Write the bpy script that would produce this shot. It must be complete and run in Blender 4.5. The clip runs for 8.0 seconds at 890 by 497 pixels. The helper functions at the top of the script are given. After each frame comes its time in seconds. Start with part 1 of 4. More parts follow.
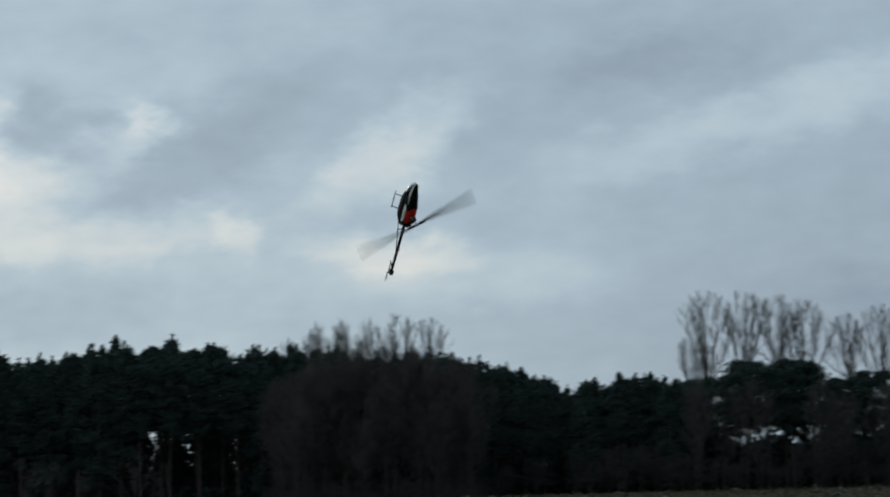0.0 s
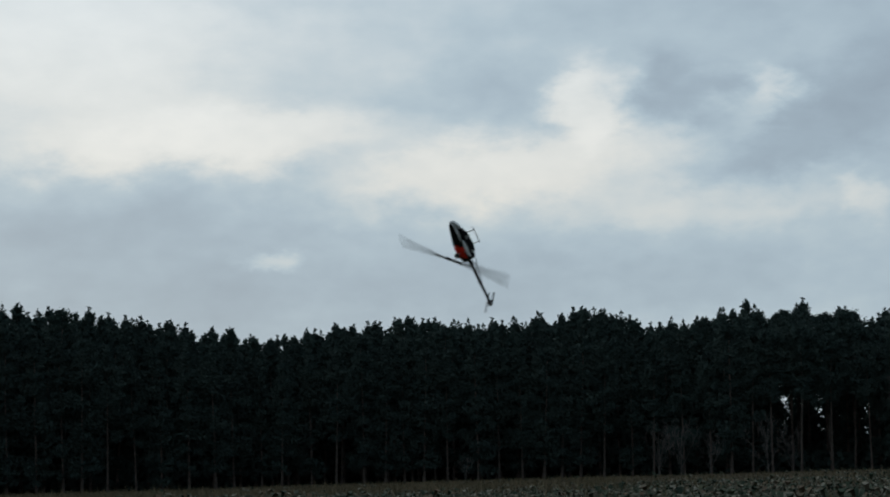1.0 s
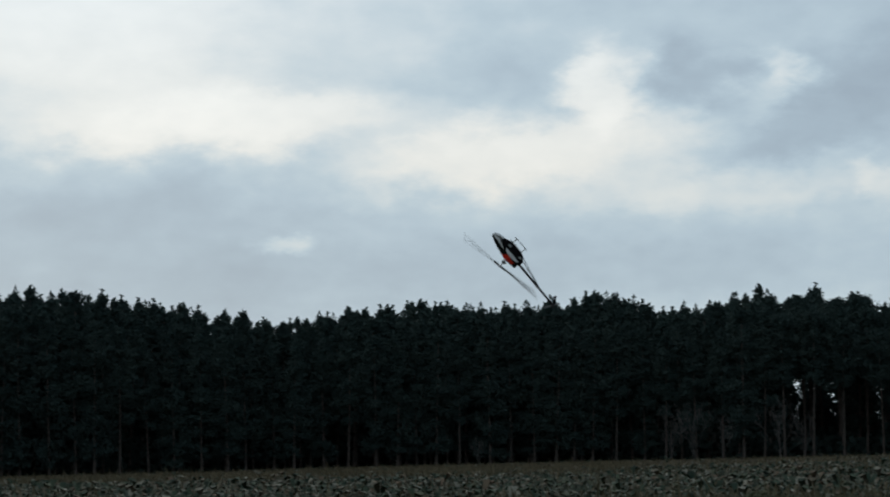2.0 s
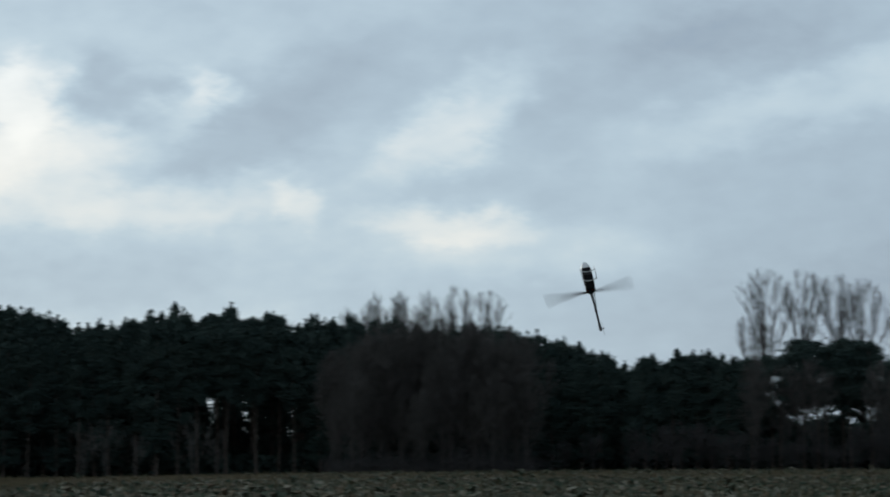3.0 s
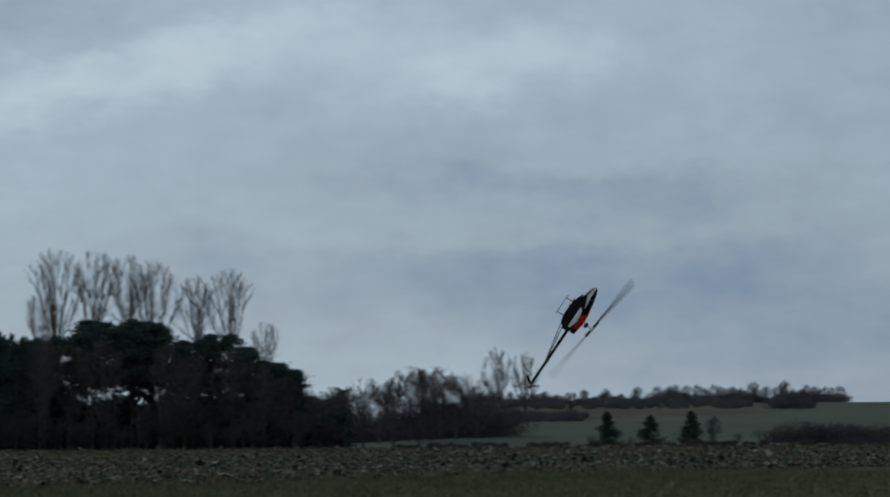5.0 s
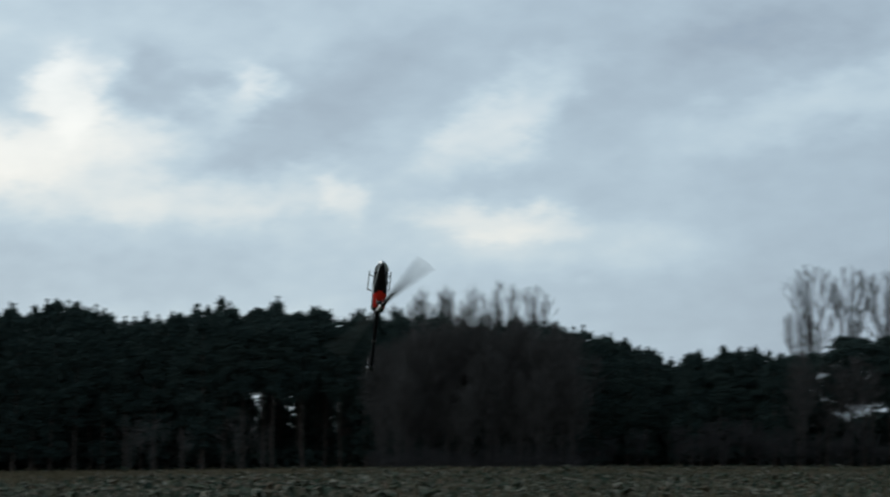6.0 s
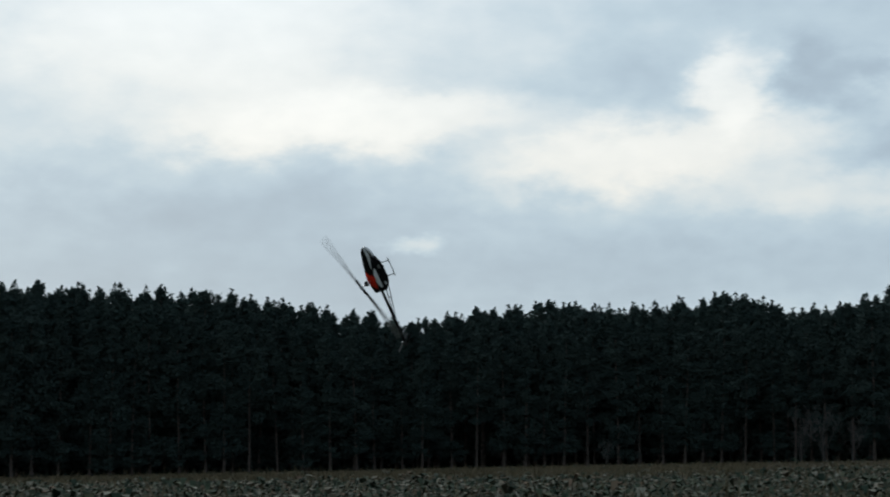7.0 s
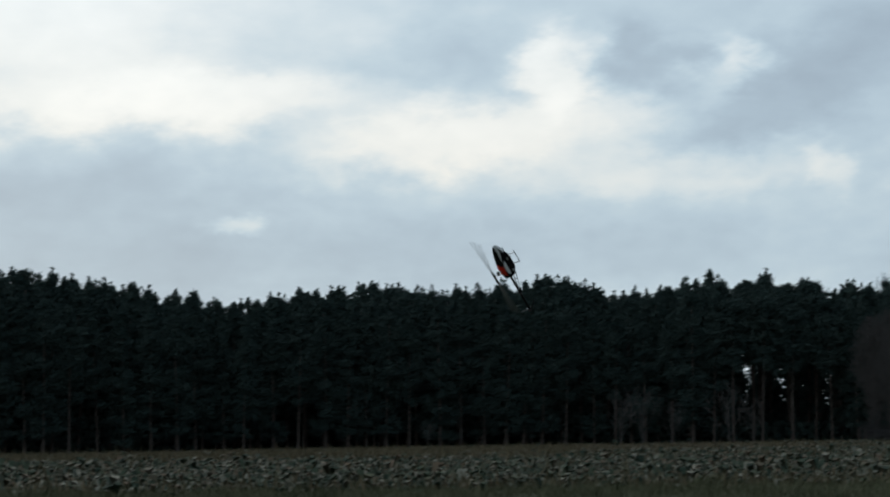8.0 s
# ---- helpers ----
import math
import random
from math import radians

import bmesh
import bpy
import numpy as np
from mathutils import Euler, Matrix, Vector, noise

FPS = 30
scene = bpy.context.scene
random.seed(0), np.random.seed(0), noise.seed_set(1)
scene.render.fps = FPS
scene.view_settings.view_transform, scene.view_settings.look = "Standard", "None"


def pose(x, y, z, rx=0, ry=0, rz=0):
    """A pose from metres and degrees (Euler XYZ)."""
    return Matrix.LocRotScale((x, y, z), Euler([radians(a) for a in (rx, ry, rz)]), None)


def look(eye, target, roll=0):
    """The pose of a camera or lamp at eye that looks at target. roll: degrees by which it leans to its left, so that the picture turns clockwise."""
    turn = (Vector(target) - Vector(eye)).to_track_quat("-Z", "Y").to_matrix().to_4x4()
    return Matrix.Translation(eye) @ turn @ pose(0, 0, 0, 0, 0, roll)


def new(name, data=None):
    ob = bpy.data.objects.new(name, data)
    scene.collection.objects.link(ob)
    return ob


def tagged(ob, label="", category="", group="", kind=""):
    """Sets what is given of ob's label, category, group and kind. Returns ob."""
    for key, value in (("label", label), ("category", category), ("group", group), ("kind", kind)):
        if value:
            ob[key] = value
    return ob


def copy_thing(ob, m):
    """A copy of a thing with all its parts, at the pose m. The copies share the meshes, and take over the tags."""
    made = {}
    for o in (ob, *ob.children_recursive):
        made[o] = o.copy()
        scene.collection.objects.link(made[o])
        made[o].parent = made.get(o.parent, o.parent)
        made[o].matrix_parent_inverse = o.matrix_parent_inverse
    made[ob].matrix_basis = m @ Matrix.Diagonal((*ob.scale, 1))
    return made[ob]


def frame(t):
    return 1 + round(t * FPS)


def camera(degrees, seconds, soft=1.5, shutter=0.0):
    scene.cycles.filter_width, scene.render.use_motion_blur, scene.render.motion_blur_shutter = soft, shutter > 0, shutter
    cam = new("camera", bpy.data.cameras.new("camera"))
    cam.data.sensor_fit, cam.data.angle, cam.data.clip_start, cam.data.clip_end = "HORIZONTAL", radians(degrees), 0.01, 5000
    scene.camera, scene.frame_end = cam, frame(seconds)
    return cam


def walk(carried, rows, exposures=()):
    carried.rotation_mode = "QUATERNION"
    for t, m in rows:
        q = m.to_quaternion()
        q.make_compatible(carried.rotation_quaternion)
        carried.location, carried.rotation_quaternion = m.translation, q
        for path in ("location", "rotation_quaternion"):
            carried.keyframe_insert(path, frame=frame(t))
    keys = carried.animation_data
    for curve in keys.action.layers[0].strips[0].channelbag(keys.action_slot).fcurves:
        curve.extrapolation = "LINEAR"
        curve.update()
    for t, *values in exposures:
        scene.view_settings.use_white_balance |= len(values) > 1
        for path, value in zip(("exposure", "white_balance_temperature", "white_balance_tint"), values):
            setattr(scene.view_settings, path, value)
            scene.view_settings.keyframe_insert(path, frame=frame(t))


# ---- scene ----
EYE = 1.6
cam = camera(20.0, 8.0, soft=1.9, shutter=0.19)

# seconds, turn to the left, tilt up, lean (degrees); the camera stands on one spot and pans
PAN = [
    (0, -14.284, 5.396, -1.503), (0.1, -12.645, 5.265, -1.42), (0.2, -10.439, 5.344, -1.459), (0.3, -8.139, 5.567, -1.477), (0.4, -5.894, 5.595, -1.317),
    (0.5, -3.797, 5.481, -1.167), (0.6, -2.233, 5.318, -0.97), (0.7, -1.017, 5.13, -0.795), (0.8, -0.563, 4.951, -0.845), (0.9, -0.299, 4.862, -0.738),
    (1, 0.002, 4.882, -0.933), (1.1, 0.227, 4.852, -0.867), (1.2, 0.657, 4.913, -1.043), (1.3, 0.95, 4.908, -1.102), (1.4, 1.196, 4.876, -1.114),
    (1.5, 1.371, 4.824, -1.089), (1.6, 1.448, 4.758, -1.035), (1.7, 1.405, 4.687, -0.96), (1.8, 1.215, 4.617, -0.873), (1.9, 0.855, 4.556, -0.783),
    (2, 0.299, 4.511, -0.697), (2.1, -0.476, 4.489, -0.625), (2.2, -1.496, 4.499, -0.574), (2.3, -2.785, 4.546, -0.554), (2.4, -4.164, 4.706, -0.628),
    (2.5, -5.64, 4.744, -0.583), (2.6, -7.066, 4.762, -0.564), (2.7, -8.444, 4.657, -0.437), (2.8, -9.878, 4.518, -0.352), (2.9, -11.349, 4.665, -0.323),
    (3, -12.91, 4.796, -0.276), (3.1, -14.585, 4.612, -0.102), (3.2, -16.38, 4.431, 0.054), (3.3, -18.229, 4.417, 0.196), (3.4, -20.249, 4.499, 0.162),
    (3.5, -22.257, 4.64, 0.068), (3.6, -24.054, 4.769, -0.052), (3.7, -25.51, 4.843, -0.16), (3.8, -26.54, 4.744, -0.172), (3.9, -27.414, 4.612, -0.147),
    (4, -28.102, 4.589, -0.08), (4.1, -28.964, 4.49, -0.016), (4.2, -29.801, 4.398, 0.06), (4.3, -30.503, 4.334, 0.1), (4.4, -30.995, 4.291, 0.09),
    (4.5, -31.266, 4.264, 0.041), (4.6, -31.305, 4.25, -0.037), (4.7, -31.102, 4.247, -0.132), (4.8, -30.645, 4.249, -0.232), (4.9, -29.924, 4.255, -0.328),
    (5, -28.928, 4.261, -0.407), (5.1, -27.646, 4.262, -0.458), (5.2, -26.067, 4.257, -0.471), (5.3, -24.181, 4.241, -0.434), (5.4, -22.375, 4.165, -0.386),
    (5.5, -20.094, 4.195, -0.303), (5.6, -18.523, 4.625, -0.214), (5.7, -17.004, 5.008, -0.135), (5.8, -15.402, 4.979, -0.136), (5.9, -13.71, 4.844, -0.142),
    (6, -11.855, 4.689, 0.021), (6.1, -9.749, 4.6, 0.07), (6.2, -7.585, 4.512, 0.097), (6.3, -5.57, 4.4, 0.067), (6.4, -3.602, 4.293, -0.004),
    (6.5, -1.799, 4.24, -0.079), (6.6, -0.371, 4.351, -0.158), (6.7, 0.712, 4.496, -0.232), (6.8, 1.649, 4.542, -0.287), (6.9, 2.484, 4.561, -0.336),
    (7, 3.219, 4.546, -0.368), (7.1, 3.893, 4.471, -0.371), (7.2, 4.467, 4.362, -0.358), (7.3, 4.825, 4.299, -0.358), (7.4, 4.687, 4.366, -0.413),
    (7.5, 4.143, 4.507, -0.458), (7.6, 3.386, 4.738, -0.418), (7.7, 2.433, 4.839, -0.349), (7.8, 1.386, 4.428, -0.248), (7.9, 0.297, 3.943, -0.149),
    (8, -0.796, 4.098, -0.188),
]


def pan_pose(turn, tilt, lean):
    return pose(0, 0, EYE, 90 + tilt, 0, turn) @ pose(0, 0, 0, 0, 0, lean)


# the picture brightens a little while it looks towards the forest
EXPOSURE = [(0, 0.0), (0.5, -0.05), (1.2, -0.05), (2.5, 0.2), (3.0, 0.22), (3.5, 0.1), (4.2, 0.0), (5.3, 0.05), (6.0, 0.22), (7.5, 0.2), (8.0, 0.2)]
walk(cam, [(t, pan_pose(a, b, c)) for t, a, b, c in PAN], EXPOSURE)

# ---- world and sun ----
SUN_TURN, SUN_UP = 22.0, 24.0  # degrees to the left of +y, and above the horizon


def nodes_of(owner):
    owner.use_nodes = True
    owner.node_tree.nodes.clear()
    return owner.node_tree.nodes, owner.node_tree.links


def build_world():
    world = bpy.data.worlds.new("overcast_sky")
    scene.world = world
    ns, ln = nodes_of(world)

    def math_node(op, a, b=None, c=None):
        n = ns.new("ShaderNodeMath")
        n.operation = op
        for i, v in enumerate((a, b, c)):
            if v is None:
                continue
            if isinstance(v, (int, float)):
                n.inputs[i].default_value = v
            else:
                ln.new(v, n.inputs[i])
        return n.outputs[0]

    out, back = ns.new("ShaderNodeOutputWorld"), ns.new("ShaderNodeBackground")
    tc, sep = ns.new("ShaderNodeTexCoord"), ns.new("ShaderNodeSeparateXYZ")
    ln.new(tc.outputs["Generated"], sep.inputs[0])
    x, y, z = sep.outputs
    az = math_node("MULTIPLY", math_node("ARCTAN2", math_node("MULTIPLY", x, -1.0), y), 57.2958)
    el = math_node("MULTIPLY", math_node("ARCSINE", z), 57.2958)
    comb = ns.new("ShaderNodeCombineXYZ")
    ln.new(az, comb.inputs[0])
    ln.new(el, comb.inputs[1])
    # cloud edges torn by noise, longer sideways than high
    stretch = ns.new("ShaderNodeMapping")
    stretch.inputs["Scale"].default_value = (0.55, 1.0, 1.0)
    ln.new(comb.outputs[0], stretch.inputs[0])
    tear = ns.new("ShaderNodeTexNoise")
    tear.inputs["Scale"].default_value, tear.inputs["Detail"].default_value = 0.55, 5.0
    tear.inputs["Roughness"].default_value = 0.5
    ln.new(stretch.outputs[0], tear.inputs["Vector"])
    off = ns.new("ShaderNodeVectorMath")
    off.operation = "MULTIPLY_ADD"
    ln.new(tear.outputs["Color"], off.inputs[0])
    off.inputs[1].default_value = (2.6, 1.2, 0.0)
    sub = ns.new("ShaderNodeVectorMath")
    sub.operation = "SUBTRACT"
    ln.new(comb.outputs[0], sub.inputs[0])
    sub.inputs[1].default_value = (1.3, 0.6, 0.0)
    ln.new(sub.outputs[0], off.inputs[2])
    tear2 = ns.new("ShaderNodeTexNoise")
    tear2.inputs["Scale"].default_value, tear2.inputs["Detail"].default_value = 1.5, 6.0
    tear2.inputs["Roughness"].default_value = 0.6
    ln.new(stretch.outputs[0], tear2.inputs["Vector"])
    off2 = ns.new("ShaderNodeVectorMath")
    off2.operation = "MULTIPLY_ADD"
    ln.new(tear2.outputs["Color"], off2.inputs[0])
    off2.inputs[1].default_value = (1.8, 1.2, 0.0)
    ln.new(off.outputs[0], off2.inputs[2])
    back_off = ns.new("ShaderNodeVectorMath")
    back_off.operation = "SUBTRACT"
    ln.new(off2.outputs[0], back_off.inputs[0])
    back_off.inputs[1].default_value = (0.9, 0.6, 0.0)
    warped = back_off.outputs[0]
    # broad fall of light from the bright side of the sky to the dull one
    base = ns.new("ShaderNodeMapRange")
    base.interpolation_type = "SMOOTHSTEP"
    ln.new(az, base.inputs[0])
    for i, v in ((1, -30.0), (2, 10.0), (3, 0.42), (4, 0.63)):
        base.inputs[i].default_value = v
    total = base.outputs[0]
    # cloud masses: turn, height, half width, half height, slant, brightness
    banks = (
        (9.0, 9.6, 6.0, 2.4, 0, 0.18), (5.0, 7.5, 5.5, 0.9, 2, 0.18), (-3.6, 8.2, 1.4, 1.0, 35, 0.24), (-1.6, 6.7, 4.8, 0.9, 8, 0.21), (4.05, 4.75, 0.8, 0.35, 0, 0.14),
        (-5.5, 5.9, 5.0, 0.7, 0, 0.12), (-13.2, 7.7, 2.6, 0.85, 35, 0.15), (-13.0, 5.35, 2.6, 0.5, 0, 0.11), (-9.6, 5.7, 0.7, 0.7, 0, 0.1), (-22.8, 8.4, 7.0, 0.9, 12, 0.12),
        (-29.5, 8.5, 5.0, 1.2, 8, 0.08), (-31.0, 4.6, 7.0, 0.5, 0, 0.05), (-14.5, 4.9, 3.6, 0.9, 0, 0.08), (-7.7, 8.3, 1.1, 0.5, -20, 0.1), (-30.0, 8.2, 4.0, 1.0, 0, 0.05),
        (-7.2, 7.9, 1.0, 0.7, 40, 0.11),
    )
    shades = (
        (-0.2, 8.2, 2.9, 0.85, 8, -0.08), (9.0, 4.0, 13.0, 2.7, 0, -0.17), (-5.0, 4.0, 8.0, 1.0, 0, -0.06), (-5.2, 8.4, 2.0, 1.0, -10, -0.12), (-8.4, 7.5, 3.6, 1.3, 25, -0.12),
        (9.0, 5.9, 9.0, 1.2, 0, -0.06), (-17.5, 9.0, 5.5, 1.3, 8, -0.03), (-19.3, 9.5, 3.0, 0.8, 10, -0.07), (-31.5, 5.7, 6.5, 0.5, -2, -0.06), (-36.0, 2.4, 8.0, 1.8, 0, -0.08),
        (-34.0, 4.2, 7.0, 1.8, 0, -0.08), (-24.0, 3.2, 9.0, 1.7, 0, -0.08), (-3.0, 10.4, 4.5, 1.0, 0, -0.03),
    )
    for a, e, w, h, slant, amount in banks + shades:
        m = ns.new("ShaderNodeMapping")
        m.vector_type = "TEXTURE"
        m.inputs["Location"].default_value = (a, e, 0)
        m.inputs["Rotation"].default_value = (0, 0, radians(-slant))
        m.inputs["Scale"].default_value = (w, h, 1)
        ln.new(warped, m.inputs[0])
        flat = ns.new("ShaderNodeVectorMath")
        flat.operation = "MULTIPLY"
        ln.new(m.outputs[0], flat.inputs[0])
        flat.inputs[1].default_value = (1, 1, 0)
        far = ns.new("ShaderNodeVectorMath")
        far.operation = "LENGTH"
        ln.new(flat.outputs[0], far.inputs[0])
        fall = ns.new("ShaderNodeMapRange")
        fall.interpolation_type = "SMOOTHERSTEP"
        ln.new(far.outputs["Value"], fall.inputs[0])
        for i, v in ((1, 0.1), (2, 1.35), (3, amount), (4, 0.0)):
            fall.inputs[i].default_value = v
        total = math_node("ADD", total, fall.outputs[0])
    for scale, detail, gain in ((0.16, 6.0, 0.20), (0.9, 6.0, 0.15), (2.6, 4.0, 0.06)):
        fine = ns.new("ShaderNodeTexNoise")
        fine.inputs["Scale"].default_value, fine.inputs["Detail"].default_value = scale, detail
        fine.inputs["Roughness"].default_value = 0.5
        ln.new(stretch.outputs[0], fine.inputs["Vector"])
        total = math_node("ADD", total, math_node("MULTIPLY", math_node("SUBTRACT", fine.outputs["Fac"], 0.5), gain))
    ramp = ns.new("ShaderNodeValToRGB")
    els = ramp.color_ramp.elements
    els[0].position, els[0].color = 0.25, (0.19, 0.27, 0.38, 1)
    els[1].position, els[1].color = 0.95, (0.88, 0.945, 0.97, 1)
    for p, c in ((0.37, (0.295, 0.372, 0.45, 1)), (0.47, (0.36, 0.457, 0.54, 1)), (0.57, (0.447, 0.56, 0.64, 1)), (0.74, (0.675, 0.755, 0.80, 1))):
        els.new(p).color = c
    ln.new(total, ramp.inputs[0])
    # the sky turned away from the low sun is duller
    toward = ns.new("ShaderNodeVectorMath")
    toward.operation = "DOT_PRODUCT"
    ln.new(tc.outputs["Generated"], toward.inputs[0])
    toward.inputs[1].default_value = (-math.sin(radians(SUN_TURN)), math.cos(radians(SUN_TURN)), 0.0)
    dull = ns.new("ShaderNodeMapRange")
    ln.new(toward.outputs["Value"], dull.inputs[0])
    for i, v in ((1, -0.5), (2, 0.6), (3, 0.5), (4, 1.0)):
        dull.inputs[i].default_value = v
    # cream light on the undersides of the low clouds
    warm = ns.new("ShaderNodeMix")
    warm.data_type, warm.blend_type = "RGBA", "MULTIPLY"
    warm.inputs[7].default_value = (1.09, 0.985, 0.89, 1)
    low = ns.new("ShaderNodeMapRange")
    ln.new(total, low.inputs[0])
    for i, v in ((1, 0.52), (2, 0.75), (3, 0.0), (4, 1.0)):
        low.inputs[i].default_value = v
    band = ns.new("ShaderNodeMapRange")
    ln.new(el, band.inputs[0])
    for i, v in ((1, 11.5), (2, 5.6), (3, 0.0), (4, 1.0)):
        band.inputs[i].default_value = v
    ln.new(math_node("MULTIPLY", low.outputs[0], band.outputs[0]), warm.inputs[0])
    ln.new(ramp.outputs[0], warm.inputs[6])
    sky = ns.new("ShaderNodeTexSky")
    sky.sky_type, sky.sun_disc = "NISHITA", False
    sky.sun_elevation, sky.sun_rotation = radians(SUN_UP), radians(-SUN_TURN)
    dim = ns.new("ShaderNodeVectorMath")
    dim.operation = "SCALE"
    ln.new(sky.outputs[0], dim.inputs[0])
    dim.inputs["Scale"].default_value = 0.06
    cover = ns.new("ShaderNodeMix")
    cover.data_type = "RGBA"
    cover.inputs[0].default_value = 0.93
    ln.new(dim.outputs[0], cover.inputs[6])
    ln.new(warm.outputs[2], cover.inputs[7])
    ln.new(cover.outputs[2], back.inputs[0])
    ln.new(dull.outputs[0], back.inputs[1])
    ln.new(back.outputs[0], out.inputs[0])


build_world()
sun = new("sun", bpy.data.lights.new("sun", "SUN"))
sun.data.energy, sun.data.angle, sun.data.color = 0.5, radians(25), (1.0, 0.95, 0.88)
a, e = radians(SUN_TURN), radians(SUN_UP)
sun.matrix_world = look((-math.sin(a) * math.cos(e) * 100, math.cos(a) * math.cos(e) * 100, math.sin(e) * 100), (0, 0, 0))


# ---- materials ----
def material(name, colors, scale=4.0, rough=0.8, metal=0.0, bump=0.0, bump_scale=30.0, coat=0.0, per_island=0.0, fine=0.0, spec=None):
    """A surface whose colour runs over colors by noise and, with per_island, from piece to piece."""
    mat = bpy.data.materials.new(name)
    ns, ln = nodes_of(mat)
    out, bsdf = ns.new("ShaderNodeOutputMaterial"), ns.new("ShaderNodeBsdfPrincipled")
    ln.new(bsdf.outputs[0], out.inputs[0])
    tc, noise_n = ns.new("ShaderNodeTexCoord"), ns.new("ShaderNodeTexNoise")
    ln.new(tc.outputs["Object"], noise_n.inputs["Vector"])
    noise_n.inputs["Scale"].default_value, noise_n.inputs["Detail"].default_value = scale, 6.0
    value = noise_n.outputs["Fac"]
    stretch = ns.new("ShaderNodeMapRange")
    ln.new(value, stretch.inputs[0])
    stretch.inputs[1].default_value, stretch.inputs[2].default_value = 0.3, 0.7
    value = stretch.outputs[0]
    if fine:
        n2 = ns.new("ShaderNodeTexNoise")
        ln.new(tc.outputs["Object"], n2.inputs["Vector"])
        n2.inputs["Scale"].default_value, n2.inputs["Detail"].default_value = scale * fine, 4.0
        mixf = ns.new("ShaderNodeMix")
        mixf.inputs[0].default_value = 0.5
        ln.new(value, mixf.inputs[2])
        ln.new(n2.outputs["Fac"], mixf.inputs[3])
        value = mixf.outputs[0]
    if per_island:
        geo = ns.new("ShaderNodeNewGeometry")
        mixi = ns.new("ShaderNodeMix")
        mixi.inputs[0].default_value = per_island
        ln.new(value, mixi.inputs[2])
        ln.new(geo.outputs["Random Per Island"], mixi.inputs[3])
        value = mixi.outputs[0]
    ramp = ns.new("ShaderNodeValToRGB")
    els = ramp.color_ramp.elements
    els[0].color, els[1].color = (*colors[0], 1), (*colors[-1], 1)
    for i, c in enumerate(colors[1:-1], 1):
        els.new(i / (len(colors) - 1)).color = (*c, 1)
    ln.new(value, ramp.inputs[0])
    ln.new(ramp.outputs[0], bsdf.inputs["Base Color"])
    bsdf.inputs["Roughness"].default_value, bsdf.inputs["Metallic"].default_value = rough, metal
    bsdf.inputs["Coat Weight"].default_value = coat
    if rough > 0.7:
        bsdf.inputs["Specular IOR Level"].default_value = 0.05
    if spec is not None:
        bsdf.inputs["Specular IOR Level"].default_value = spec
    if bump:
        n3, b = ns.new("ShaderNodeTexNoise"), ns.new("ShaderNodeBump")
        ln.new(tc.outputs["Object"], n3.inputs["Vector"])
        n3.inputs["Scale"].default_value = bump_scale
        ln.new(n3.outputs["Fac"], b.inputs["Height"])
        b.inputs["Strength"].default_value = bump
        b.inputs["Distance"].default_value = 1.0 / bump_scale
        ln.new(b.outputs[0], bsdf.inputs["Normal"])
    return mat


NEEDLES = material("pine_needles", [(0.031, 0.053, 0.050), (0.048, 0.073, 0.067), (0.069, 0.096, 0.083)], 0.35, 0.85, per_island=0.25)
SPRUCE = material("spruce_needles", [(0.020, 0.036, 0.028), (0.040, 0.060, 0.042)], 0.8, 0.85, per_island=0.5)
BARK = material("pine_bark", [(0.06, 0.051, 0.046), (0.115, 0.098, 0.088), (0.20, 0.172, 0.152)], 1.5, 0.9, bump=0.5, bump_scale=12, fine=6)
TWIGS = material("bare_twigs", [(0.075, 0.072, 0.072), (0.11, 0.106, 0.105), (0.145, 0.138, 0.135)], 0.8, 0.9, per_island=0.4)
BROWN_TWIGS = material("brown_twigs", [(0.070, 0.068, 0.067), (0.104, 0.099, 0.096), (0.142, 0.133, 0.128)], 0.5, 0.9, per_island=0.5)
DRY_LEAVES = material("withered_leaves", [(0.050, 0.048, 0.048), (0.075, 0.069, 0.066), (0.105, 0.092, 0.084)], 0.8, 0.9, per_island=0.8)
PALE_TWIGS = material("pale_twigs", [(0.085, 0.082, 0.08), (0.125, 0.12, 0.115), (0.17, 0.162, 0.154)], 0.8, 0.9, per_island=0.4)
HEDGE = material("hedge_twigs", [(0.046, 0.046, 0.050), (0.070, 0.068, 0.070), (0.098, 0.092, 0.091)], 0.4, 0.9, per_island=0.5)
BEET = material("crop_leaves", [(0.013, 0.022, 0.016), (0.038, 0.060, 0.042), (0.018, 0.028, 0.020), (0.064, 0.086, 0.058), (0.024, 0.038, 0.026), (0.090, 0.080, 0.056), (0.26, 0.25, 0.20), (0.026, 0.042, 0.030), (0.072, 0.092, 0.060), (0.15, 0.105, 0.074), (0.028, 0.046, 0.031), (0.105, 0.105, 0.064)], 0.3, 0.85, per_island=0.8)
# twigs far off: aerial haze is put into the colour, paler and bluer
HAZED_TWIGS = material("haze_tinted_twigs", [(0.074, 0.074, 0.082), (0.112, 0.110, 0.118), (0.152, 0.146, 0.150)], 0.3, 0.9, per_island=0.5)
WEEDS = material("dry_weeds", [(0.075, 0.072, 0.044), (0.135, 0.115, 0.072), (0.23, 0.18, 0.115)], 0.2, 0.9, per_island=0.7)
GRASS = material("meadow_grass", [(0.036, 0.046, 0.028), (0.076, 0.088, 0.050), (0.165, 0.160, 0.100), (0.058, 0.072, 0.038), (0.30, 0.27, 0.18)], 0.3, 0.85, per_island=0.35)


